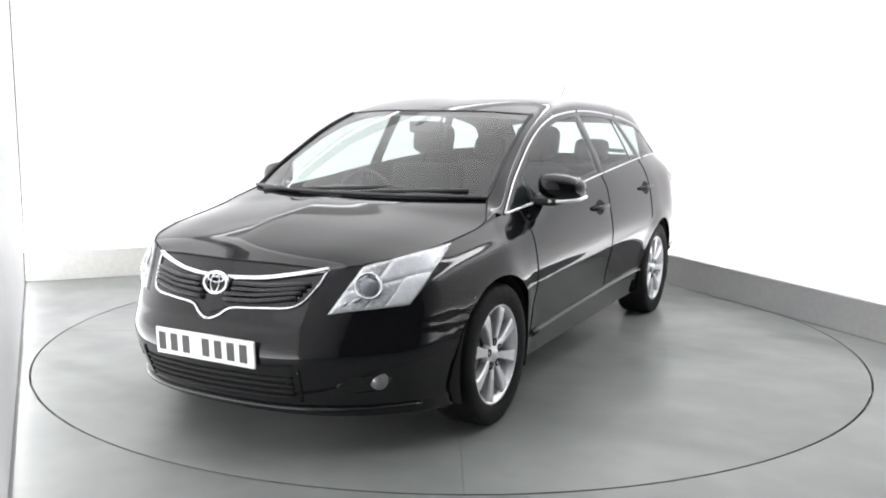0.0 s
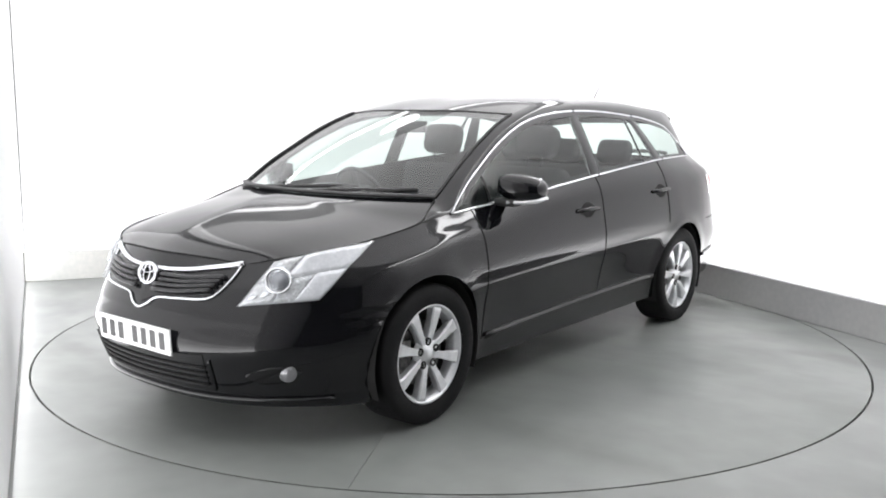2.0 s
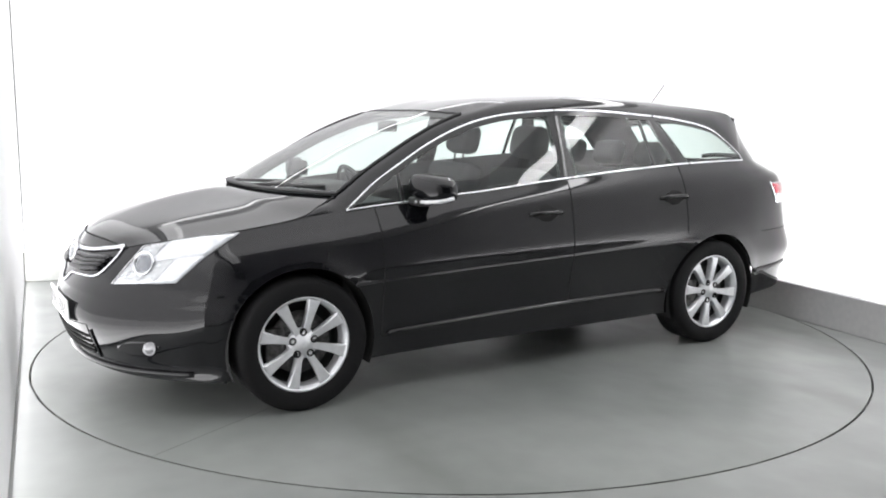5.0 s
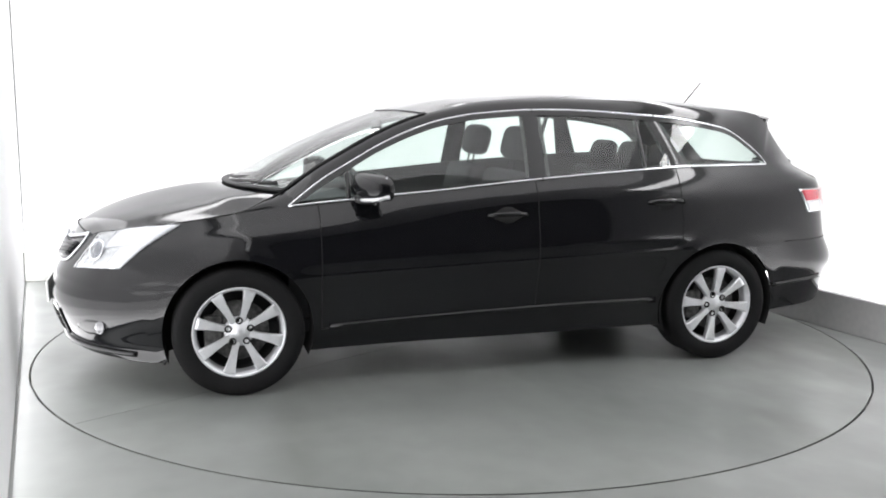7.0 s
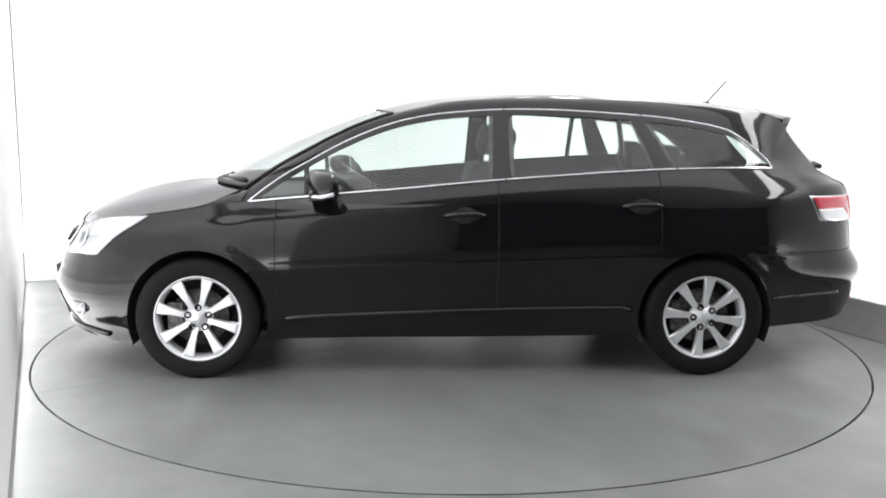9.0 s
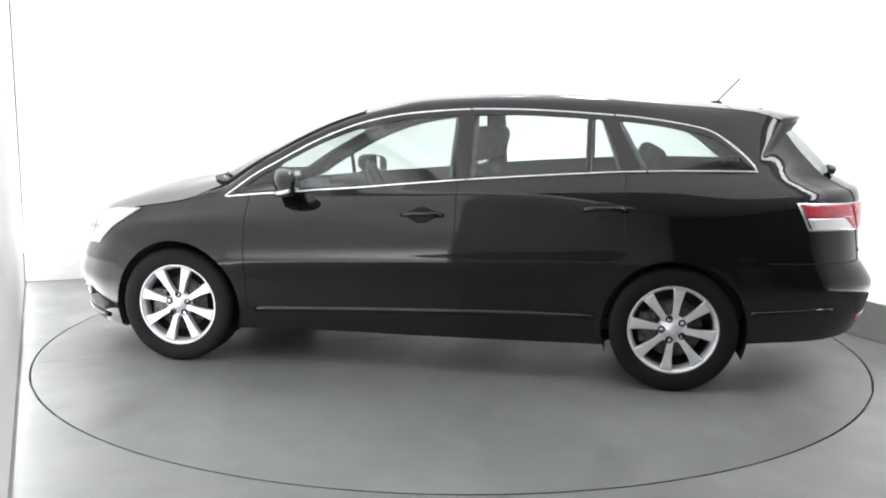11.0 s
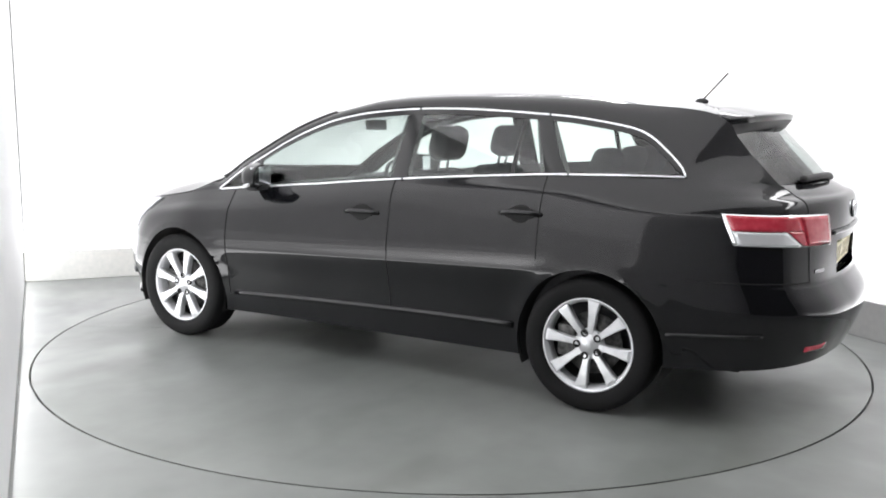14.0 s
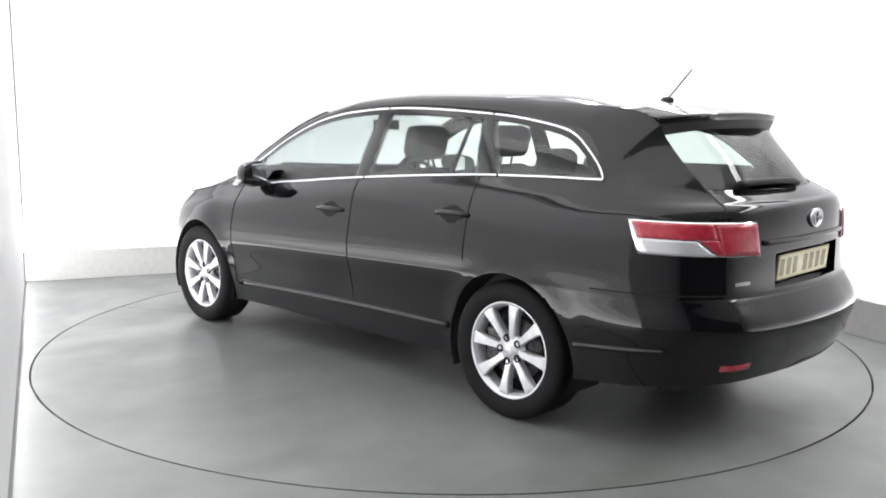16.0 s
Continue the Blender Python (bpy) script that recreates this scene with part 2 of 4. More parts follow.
def booth():
    ring_floor()
    t = 0.2
    wall = slab("wall_left", -t, 0, FRONT - BACK, 0.42 + t, 0, HIGH, WALL, "plain bright white studio wall")
    wall.matrix_world = LEFT_WALL
    slab("wall_right", RIGHT + 0.42, RIGHT + 0.42 + t, FRONT, BACK + 0.42 + t, 0, HIGH, WALL, "plain bright white studio wall")
    slab("wall_back", LEFT, RIGHT + 0.42, BACK + 0.42, BACK + 0.42 + t, 0, HIGH, WALL, "plain bright white studio wall")
    # unseen dark wall, added in place of the open end behind the camera
    slab("wall_front", LEFT - t, RIGHT + 0.42 + t, FRONT - t, FRONT, 0, HIGH, BACKDROP, "plain dark unseen wall added for the dark open end")
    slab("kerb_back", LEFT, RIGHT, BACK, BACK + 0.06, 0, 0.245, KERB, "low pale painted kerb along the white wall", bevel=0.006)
    slab("kerb_right", RIGHT, RIGHT + 0.06, FRONT, BACK + 0.06, 0, 0.245, KERB_DARKER, "low pale painted kerb along the white wall", bevel=0.006)
    slab("ceiling", LEFT - t, RIGHT + 0.42 + t, FRONT, BACK + 0.42 + t, HIGH, HIGH + 0.1, CEIL, "plain pale studio ceiling")


booth()


def turntable():
    """A round steel table of a quarter plate and a three-quarter plate on a dark frame, flush with the floor."""
    bm = bmesh.new()
    seg = 96
    rings = [[bm.verts.new((r * math.cos(2 * math.pi * k / seg), r * math.sin(2 * math.pi * k / seg), z)) for k in range(seg)] for r, z in ((0.001, -0.004), (R_TABLE - 0.012, -0.004), (R_TABLE - 0.012, -0.05))]
    for q, p in zip(rings, rings[1:]):
        for k in range(seg):
            bm.faces.new((q[k], p[k], p[(k + 1) % seg], q[(k + 1) % seg]))
    ob = tagged(part("turntable", bm, JOINT, None, smooth=False), "large round grey painted steel turntable flush with floor", "turntable")
    # a quarter plate and the rest, with a narrow joint between them
    for start, span in ((119, 90), (209, 270)):
        bm = bmesh.new()
        n = span // 3
        gap = 0.0016
        rim = []
        for k in range(n + 1):
            r = radians(start + span * k / n)
            off = gap / R_TABLE if k == 0 else -gap / R_TABLE if k == n else 0
            rim.append((R_TABLE * math.cos(r + off), R_TABLE * math.sin(r + off)))
        mid = radians(start + span / 2)
        mx, my = gap * 1.4 * math.cos(mid), gap * 1.4 * math.sin(mid)
        top = [bm.verts.new((x, y, 0)) for x, y in rim]
        low = [bm.verts.new((x, y, -0.003)) for x, y in rim]
        hub, hub_low = bm.verts.new((mx, my, 0)), bm.verts.new((mx, my, -0.003))
        for k in range(n):
            bm.faces.new((hub, top[k], top[k + 1]))
            bm.faces.new((top[k], low[k], low[k + 1], top[k + 1]))
        bm.faces.new((hub, hub_low, low[0], top[0]))
        bm.faces.new((hub, top[n], low[n], hub_low))
        bmesh.ops.recalc_face_normals(bm, faces=bm.faces)
        part("plate", bm, TABLE, ob, smooth=False)
    return ob


table = turntable()
worn_paint(TABLE, (0.168, 0.179, 0.171), (0.245, 0.256, 0.245), (0.60, 0.60, 0.58), 7.7, table)

# ---- car ----
car = tagged(new("car"), "black estate car with silver alloy wheels on the turntable", "car")

# control net of the lower body, left half: rows from the sill up to the waist, each from the nose round the side to the tail
SX = [1.35, 1.05, 0.5, 0.0, -0.5, -1.0, -1.35]


def net_row(front, side, rear):
    return [Vector(p) for p in front] + [Vector((x, y, z)) for x, (y, z) in zip(SX, side)] + [Vector(p) for p in rear]


NET = [
    net_row([(2.20, 0, .20), (2.17, .27, .195), (2.09, .48, .19), (1.95, .655, .185), (1.73, .805, .18)],
            [(.83, .19), (.828, .20), (.825, .21), (.825, .21), (.825, .213), (.828, .22), (.83, .24)],
            [(-1.75, .845, .27), (-2.08, .77, .29), (-2.27, .58, .31), (-2.35, .3, .32), (-2.37, 0, .32)]),
    net_row([(2.235, 0, .27), (2.21, .27, .27), (2.125, .48, .265), (1.972, .65, .26), (1.735, .80, .26)],
            [(.85, .30), (.848, .31), (.846, .33), (.846, .345), (.846, .355), (.848, .365), (.85, .38)],
            [(-1.75, .86, .41), (-2.10, .785, .43), (-2.32, .59, .44), (-2.40, .3, .44), (-2.42, 0, .44)]),
    net_row([(2.29, 0, .44), (2.265, .27, .44), (2.185, .48, .43), (2.015, .675, .42), (1.765, .825, .42)],
            [(.872, .46), (.87, .47), (.868, .48), (.868, .49), (.868, .50), (.87, .51), (.874, .52)],
            [(-1.75, .875, .53), (-2.12, .80, .54), (-2.34, .60, .55), (-2.42, .3, .55), (-2.44, 0, .55)]),
    net_row([(2.26, 0, .57), (2.235, .27, .57), (2.15, .48, .56), (2.0, .665, .55), (1.76, .82, .56)],
            [(.893, .585), (.892, .60), (.895, .622), (.897, .64), (.898, .658), (.90, .675), (.90, .685)],
            [(-1.75, .875, .68), (-2.09, .785, .68), (-2.27, .60, .68), (-2.345, .3, .68), (-2.365, 0, .68)]),
    net_row([(2.20, 0, .69), (2.17, .27, .69), (2.095, .47, .68), (1.97, .645, .69), (1.74, .79, .72)],
            [(.865, .78), (.865, .80), (.868, .84), (.87, .865), (.873, .89), (.875, .91), (.868, .925)],
            [(-1.75, .835, .95), (-2.06, .742, .985), (-2.235, .565, 1.0), (-2.332, .3, 1.005), (-2.354, 0, 1.005)]),
    net_row([(2.14, 0, .795), (2.10, .27, .79), (2.05, .45, .775), (1.93, .62, .81), (1.70, .73, .845)],
            [(.775, .90), (.773, .935), (.80, .985), (.806, 1.032), (.802, 1.075), (.785, 1.108), (.762, 1.119)],
            [(-1.735, .712, 1.122), (-1.91, .658, 1.112), (-2.10, .505, 1.094), (-2.205, .27, 1.088), (-2.24, 0, 1.086)]),
]
# a row just under the widest line, so that the flank breaks there
NET.insert(3, [q.lerp(p, 0.24) + Vector((0, 0.0045 if abs(p.x) < 1.4 and p.y > 0.6 else 0.001 if p.y > 0.1 else 0, 0)) for p, q in zip(NET[2], NET[3])])
# and one above it, so that the flank stands upright there and leans in higher up
NET.insert(5, [p.lerp(q, 0.36) + Vector((0, 0.0085 if abs(p.x) < 1.8 and p.y > 0.6 else 0.002 if p.y > 0.1 else 0, 0)) for p, q in zip(NET[4], NET[5])])
# and one under the waist, so that the side stands upright almost to the windows and turns in sharply there
SHOULDER = [0, 0, 0, 0, 0, 0, .004, .010, .013, .014, .014, .014, .013, .010, .004, 0, 0]
NET.insert(7, [p.lerp(q, 0.55) + Vector((-.012 if p.x < -2.1 else -.006 if p.x < -2 else 0, k, 0)) for k, p, q in zip(SHOULDER, NET[6], NET[7])])
NU, NV = 18, 9


def side_grid():
    rows = [spline(r, NU) for r in NET]
    cols = [spline([r[i] for r in rows], NV) for i in range(len(rows[0]))]
    return [[c[j] for c in cols] for j in range(len(cols[0]))]


GRID = side_grid()
WHEEL_R = 0.322
ARCH_R = 0.362
for row in GRID:
    for p in row:
        for cx in (1.35, -1.35):
            dx, dz = p.x - cx, p.z - 0.325
            d = math.hypot(dx, dz)
            if p.z < 0.8 and abs(d - ARCH_R) < 0.014 and p.y > 0.5:
                p.x, p.z = cx + dx * ARCH_R / d, 0.325 + dz * ARCH_R / d
                d = ARCH_R
            if p.z < 0.85 and p.y > 0.5 and d >= ARCH_R - 0.001:
                p.y += 0.010 * math.exp(-((d - ARCH_R) / 0.055) ** 2)


def in_arch(p):
    return p.y > 0.5 and any(math.hypot(p.x - cx, p.z - 0.325) < ARCH_R + 1e-4 for cx in (1.35, -1.35)) or (p.y > 0.5 and p.z < 0.325 and any(abs(p.x - cx) < ARCH_R - 0.004 for cx in (1.35, -1.35)))


NC = len(GRID[0])
VS = [p for row in GRID for p in row]
BODY_TREE = BVHTree.FromPolygons([tuple(p) for p in VS] + [(p.x, -p.y, p.z) for p in VS],
                                 grid_faces(len(GRID), NC) + [tuple(k + len(VS) for k in f) for f in grid_faces(len(GRID), NC)])


def body_part(name, keep, sides=(1, -1), join=False, label="", material=PAINT):
    """A painted panel of the lower body: the cells for which keep(row, column) holds."""
    fs = [f for f in grid_faces(len(GRID), NC, keep) if not all(in_arch(VS[k]) for k in f)]
    used = sorted({k for f in fs for k in f})
    at = {k: i for i, k in enumerate(used)}
    fs = [tuple(at[k] for k in f) for f in fs]
    left = [VS[k] for k in used]
    right = [Vector((p.x, -p.y, p.z)) for p in left]
    if join:
        n = len(left)
        me = mesh(name, left + right, fs + [tuple(n + k for k in reversed(f)) for f in fs], material)
        return [put(name, me, car, label)]
    return [put(name, mesh(name, left if s > 0 else right, fs, material), car, label) for s in sides]


def column_at(x, row=4 * NV):
    best = min(range(3 * NU, 14 * NU), key=lambda i: abs(GRID[row][i].x - x))
    return best


C_BUMP, C_DOOR, C_B, C_REAR, C_RB = column_at(1.80), column_at(0.935), column_at(-0.235), column_at(-1.08), column_at(-1.80)
R_MID = 4 * NV
body_part("front_bumper", lambda j, i: (i < C_BUMP and j < R_MID) or (i < 2 * NU and j >= R_MID), join=True)
body_part("front_wing", lambda j, i: (C_BUMP <= i < C_DOOR and j < R_MID) or (2 * NU <= i < C_DOOR and j >= R_MID))
body_part("front_door", lambda j, i: C_DOOR <= i < C_B)
body_part("rear_door", lambda j, i: C_B <= i < C_REAR)
body_part("quarter_panel", lambda j, i: (C_REAR <= i < C_RB and j < R_MID) or (C_REAR <= i < 14 * NU and j >= R_MID))
body_part("rear_bumper", lambda j, i: i >= C_RB and j < R_MID, join=True)
body_part("tailgate", lambda j, i: i >= 14 * NU and j >= R_MID and not (i >= int(14.98 * NU) and R_MID < j < R_MID + 11), join=True)

# upper body curves, left half
UPPER = [(1.091, .772, .930), (.93, .735, 1.05), (.774, .705, 1.14), (.62, .68, 1.225), (.47, .66, 1.293), (.32, .645, 1.346), (.17, .633, 1.38),
         (.02, .625, 1.401), (-.265, .618, 1.421), (-.6, .615, 1.42), (-1.014, .615, 1.397), (-1.22, .62, 1.377), (-1.44, .632, 1.34),
         (-1.54, .642, 1.303), (-1.64, .670, 1.229), (-1.706, .694, 1.167), (-1.735, .712, 1.122)]
RAIL = [(1.115, .69, .995), (.95, .672, 1.105), (.80, .65, 1.19), (.64, .63, 1.275), (.49, .608, 1.342), (.33, .588, 1.396), (.17, .572, 1.435),
        (.018, .56, 1.464), (-.265, .552, 1.485), (-.6, .548, 1.489), (-1.03, .543, 1.478), (-1.30, .538, 1.46), (-1.55, .532, 1.443),
        (-1.69, .528, 1.43), (-1.80, .522, 1.408), (-1.875, .515, 1.36), (-1.90, .512, 1.315)]
ST_A = [(1.35, .775, .90), (1.20, .775, .916)] + UPPER + [(-1.82, .688, 1.118), (-1.91, .658, 1.112), (-2.10, .505, 1.094)]
ST_B = [(1.35, .772, .903), (1.22, .738, .95)] + RAIL + [(-1.96, .511, 1.24), (-2.03, .51, 1.165), (-2.098, .507, 1.096)]


def strip(a, b, n=8, m=6, swell=0.012):
    A, B = spline(a, n), spline(b, n)
    g = []
    for k in range(m + 1):
        f = k / m
        row = []
        for p, q in zip(A, B):
            c = p.lerp(q, f)
            back = min(max((-1.6 - c.x) / 0.2, 0), 1)
            row.append(c + Vector((-0.1 * back, 0.7, 0.7 - 0.3 * back)) * (swell - 0.006 * back * min(1, swell / 0.01)) * 4 * f * (1 - f) * min(1, (p - q).length / 0.06))
        g.append(row)
    return g


for s in (1, -1):
    put("roof_side", grid_mesh("roof_side", strip(ST_A, ST_B), PAINT, side=s), car)

RAILC = spline(RAIL, 8)
I_HEAD = 5 * 8
ROOF_MID = [(.43, 0, 1.413), (.2, 0, 1.470), (-.1, 0, 1.503), (-.5, 0, 1.517), (-1.0, 0, 1.508), (-1.5, 0, 1.480), (-1.85, 0, 1.440), (-1.95, 0, 1.422)]
head = curve([(.43, 0, 1.413), (.41, .3, 1.412), tuple(RAILC[I_HEAD])], 16)
tail = curve([(-1.95, 0, 1.422), (-1.92, .3, 1.415), tuple(RAILC[14 * 8])], 16)
edge = resample(RAILC[I_HEAD:14 * 8 + 1], 48)
roof_grid = coons(head, tail, curve(ROOF_MID, 48), edge)
for j, row in enumerate(roof_grid):
    for i, p in enumerate(row):
        u, v = i / (len(row) - 1), j / (len(roof_grid) - 1)
        p.z += 0.016 * math.sin(math.pi * v) ** 0.7 * (1 - u ** 3) * u * 2
put("roof", grid_mesh("roof", roof_grid, PAINT, both=True), car)
cowl = curve([(1.36, 0, 1.0), (1.30, .4, 1.0), (1.115, .69, .995)], 16)
put("windscreen", grid_mesh("windscreen", coons(cowl, head, curve([(1.36, 0, 1.0), (.9, 0, 1.228), (.43, 0, 1.413)], 24), resample(RAILC[:I_HEAD + 1], 24)), SCREEN, both=True), car,
    "clear windscreen glass")
hood_side = curve([tuple(NET[-1][2]), tuple(NET[-1][3]), tuple(NET[-1][4]), tuple(NET[-1][5]), (1.22, .738, .95), (1.115, .69, .995)], 32)
hood_mid = curve([(2.14, 0, .795), (2.03, 0, .855), (1.85, 0, .918), (1.65, 0, .966), (1.50, 0, .992), (1.36, 0, .998)], 32)
hood_front = curve([(2.14, 0, .795), (2.10, .27, .79), (2.05, .45, .775)], 16)
bonnet_grid = coons(hood_front, cowl, hood_mid, hood_side)
for j, row in enumerate(bonnet_grid):
    for i, p in enumerate(row):
        u, v = i / (len(row) - 1), j / (len(bonnet_grid) - 1)
        p.z += 0.0035 * math.sin(math.pi * v) * math.exp(-((u - 0.66) / 0.24) ** 2) + 0.012 * math.sin(math.pi * v) * (1 - u * u)
put("bonnet", grid_mesh("bonnet", bonnet_grid, PAINT, both=True), car)
glass_foot = curve([(-2.24, 0, 1.086), (-2.205, .27, 1.088), (-2.098, .507, 1.096)], 12)
glass_head = curve([(-1.985, 0, 1.345), (-1.965, .3, 1.34), (-1.90, .512, 1.315)], 12)
put("rear_window", grid_mesh("rear_window", coons(glass_foot, glass_head, curve([(-2.24, 0, 1.086), (-2.13, 0, 1.215), (-1.985, 0, 1.345)], 12),
    curve([(-2.098, .507, 1.096), (-2.03, .51, 1.165), (-1.96, .511, 1.24), (-1.90, .512, 1.315)], 12)), SIDEGLASS, both=True), car, "tinted tailgate glass")

LOWER = [(1.091, .772, .930), (.93, .78, .946), (.774, .788, .96), (.62, .796, .975), (.47, .80, .988), (.32, .803, 1.0), (.17, .805, 1.015),
         (.02, .806, 1.03), (-.265, .805, 1.055), (-.6, .80, 1.081), (-1.014, .785, 1.108), (-1.22, .772, 1.116), (-1.44, .753, 1.121),
         (-1.54, .743, 1.122), (-1.64, .729, 1.122), (-1.706, .718, 1.122), (-1.735, .712, 1.122)]
for s in (1, -1):
    pane = strip(LOWER, UPPER, 8, 6, 0.006)
    cuts = [0] + [min(range(len(pane[0])), key=lambda i: abs(pane[0][i].x - x)) for x in (.79, -.24, -.895, -1.12)] + [len(pane[0]) - 1]
    for i0, i1 in zip(cuts, cuts[1:]):
        put("side_window", grid_mesh("side_window", [row[i0:i1 + 1] for row in pane], SIDEGLASS, side=s), car, "tinted side glass with chrome surround")
    bm = bmesh.new()
    for cv in (UPPER, LOWER):
        tube(bm, [Vector((p.x, s * (p.y + 0.004), p.z)) for p in spline(cv, 6)], 0.0065, 8, 0.7)
    part("chrome_strip", bm, CHROME, car, "thin chrome strip round the side windows")


def wheel(x, s):
    m = pose(x, s * 0.775, WHEEL_R, 0, 0, 0 if s > 0 else 180)
    bm = lathe(bmesh.new(), [(.228, -.09), (.232, -.085), (.232, .085), (.227, .094), (.219, .093), (.2135, .080), (.2085, .075), (.205, .068), (.202, .02)], 64)
    w = part("wheel", bm, ALLOY, car, "silver multi-spoke alloy wheel", m)
    bm = lathe(bmesh.new(), [(.228, -.095), (.25, -.107), (.29, -.108), (.312, -.10), (.3215, -.085), (.3215, .085), (.312, .10), (.29, .108), (.25, .107), (.228, .095)], 64)
    part("tyre", bm, RUBBER, w, "black rubber tyre")
    part("barrel", lathe(bmesh.new(), [(.204, .03), (.198, -.09), (.05, -.092)], 48), BARREL, w, "inside of the wheel, coloured dark for its shade")
    bm = lathe(bmesh.new(), [(.001, .03), (.15, .03), (.15, .018), (.001, .018)], 40)
    part("brake_disc", bm, STEEL, w)
    for k in range(8):
        a = math.radians((60 if x > 0 else 52) + 45 * k)
        bm = bmesh.new()
        secs = []
        for r, hw, y0, y1 in ((.045, .019, .035, .076), (.09, .0165, .04, .083), (.15, .0215, .045, .089), (.20, .0295, .048, .091), (.214, .034, .055, .088)):
            c, t = Vector((math.cos(a), 0, math.sin(a))), Vector((-math.sin(a), 0, math.cos(a)))
            secs.append([bm.verts.new(c * r + t * (hw * sx) + Vector((0, y, 0))) for sx, y in ((-.8, y0), (.8, y0), (1, y1 - .007), (.78, y1), (-.78, y1), (-1, y1 - .007))])
        for q, n in zip(secs, secs[1:]):
            for i in range(6):
                bm.faces.new((q[i], q[(i + 1) % 6], n[(i + 1) % 6], n[i]))
        part("spoke", bm, ALLOY, w, smooth=False)
    bm = lathe(bmesh.new(), [(.001, .088), (.028, .086), (.033, .08), (.07, .074), (.075, .05)], 32)
    part("wheel_hub", bm, ALLOY, w)
    return w


for wx in (1.35, -1.35):
    for s in (1, -1):
        wheel(wx, s)
        bm = lathe(bmesh.new(), [(ARCH_R + .003, .0), (ARCH_R + .003, -.25), (.1, -.25)], 48, pose(wx, s * (.865 if wx > 0 else .87), .325, 0, 0, 0 if s > 0 else 180))
        bmesh.ops.delete(bm, geom=[v for v in bm.verts if v.co.z < 0.15], context="VERTS")
        part("arch_liner", bm, DARK, car)
part("underbody", box(bmesh.new(), -2.0, 2.0, -.6, .6, .22, .34, .02), DARK, car)


# ---- car details ----
RED = noisy(mat("red_lens", (0.50, 0.03, 0.05), 0.12, 0.0, 1.0), 18, (0.42, 0.02, 0.04), (0.58, 0.06, 0.09))
WHITELENS = mat("pale_lens", (0.75, 0.76, 0.78), 0.12, 0.3, 1.0)
LAMPGREY = mat("lamp_housing", (0.62, 0.63, 0.65), 0.25, 0.4)
FOG = mat("fog_glass", (0.22, 0.22, 0.23), 0.15, 0.4, 0.5)
REFLECTOR = noisy(mat("lamp_reflector", (0.8, 0.81, 0.83), 0.2, 0.15, 0.6), 30, (0.78, 0.79, 0.81), (0.92, 0.92, 0.94), (0.1, 0.3), 0.4, second=60)
DIMREFLECTOR = noisy(mat("dim_reflector", (0.3, 0.31, 0.32), 0.25, 0.25, 0.6), 45, (0.5, 0.505, 0.51), (0.84, 0.85, 0.86), (0.12, 0.3), 0.4, second=90)
WHITEPLATE = mat("white_plate", (0.78, 0.78, 0.77), 0.35)
YELLOWPLATE = mat("yellow_plate", (0.80, 0.72, 0.42), 0.35)
# black bars drawn pale brown: the washed-out look is put into the colour
PALEINK = mat("pale_brown_ink", (0.30, 0.24, 0.10), 0.4)
INK = mat("black_ink", (0.015, 0.015, 0.016), 0.4)
SLAT = mat("grey_black_slat", (0.022, 0.022, 0.024), 0.3)
GLOSSBLACK = mat("gloss_black", (0.008, 0.008, 0.009), 0.12)


def snap(p, off, sx=1.0):
    """The nearest place on the lower body, moved outwards by off."""
    q, n, _, _ = BODY_TREE.find_nearest(Vector(p))
    if n.dot(q - Vector((q.x * 0.55, 0, 0.55))) < 0:
        n = -n
    return q + n * off


def mirrored(g, s):
    return g if s > 0 else [[Vector((p.x, -p.y, p.z)) for p in row] for row in g]


def shell_patch(name, a, b, c, d, off, material, parent, label="", s=1, uv=(0, 1, 0, 1), n=(14, 8), skirt=0.012, shape=None):
    """A raised piece on the body over four corners: a to b along its foot, d to c along its head; uv cuts a piece of it."""
    A, B, C, D = (Vector(p) for p in (a, b, c, d))
    g = []
    for j in range(n[1] + 1):
        v0 = j / n[1]
        row = []
        for i in range(n[0] + 1):
            u0 = i / n[0]
            u, v = uv[0] + (uv[1] - uv[0]) * u0, uv[2] + (uv[3] - uv[2]) * v0
            if shape:
                u, v = shape(u, v)
            p = (A * (1 - u) + B * u) * (1 - v) + (D * (1 - u) + C * u) * v
            row.append(snap(p, off))
        g.append(row)
    border = [snap(p, off - skirt) for p in g[0]]
    top = [snap(p, off - skirt) for p in g[-1]]
    g = [border] + g + [top]
    g = [[snap(r[0], off - skirt)] + r + [snap(r[-1], off - skirt)] for r in g]
    return put(name, grid_mesh(name, mirrored(g, s), material), parent, label)


def line_on(pts, n, off):
    return [snap(p, off) for p in curve(pts, n)]


def flip(pts, s):
    return [Vector((p.x, s * p.y, p.z)) for p in pts]


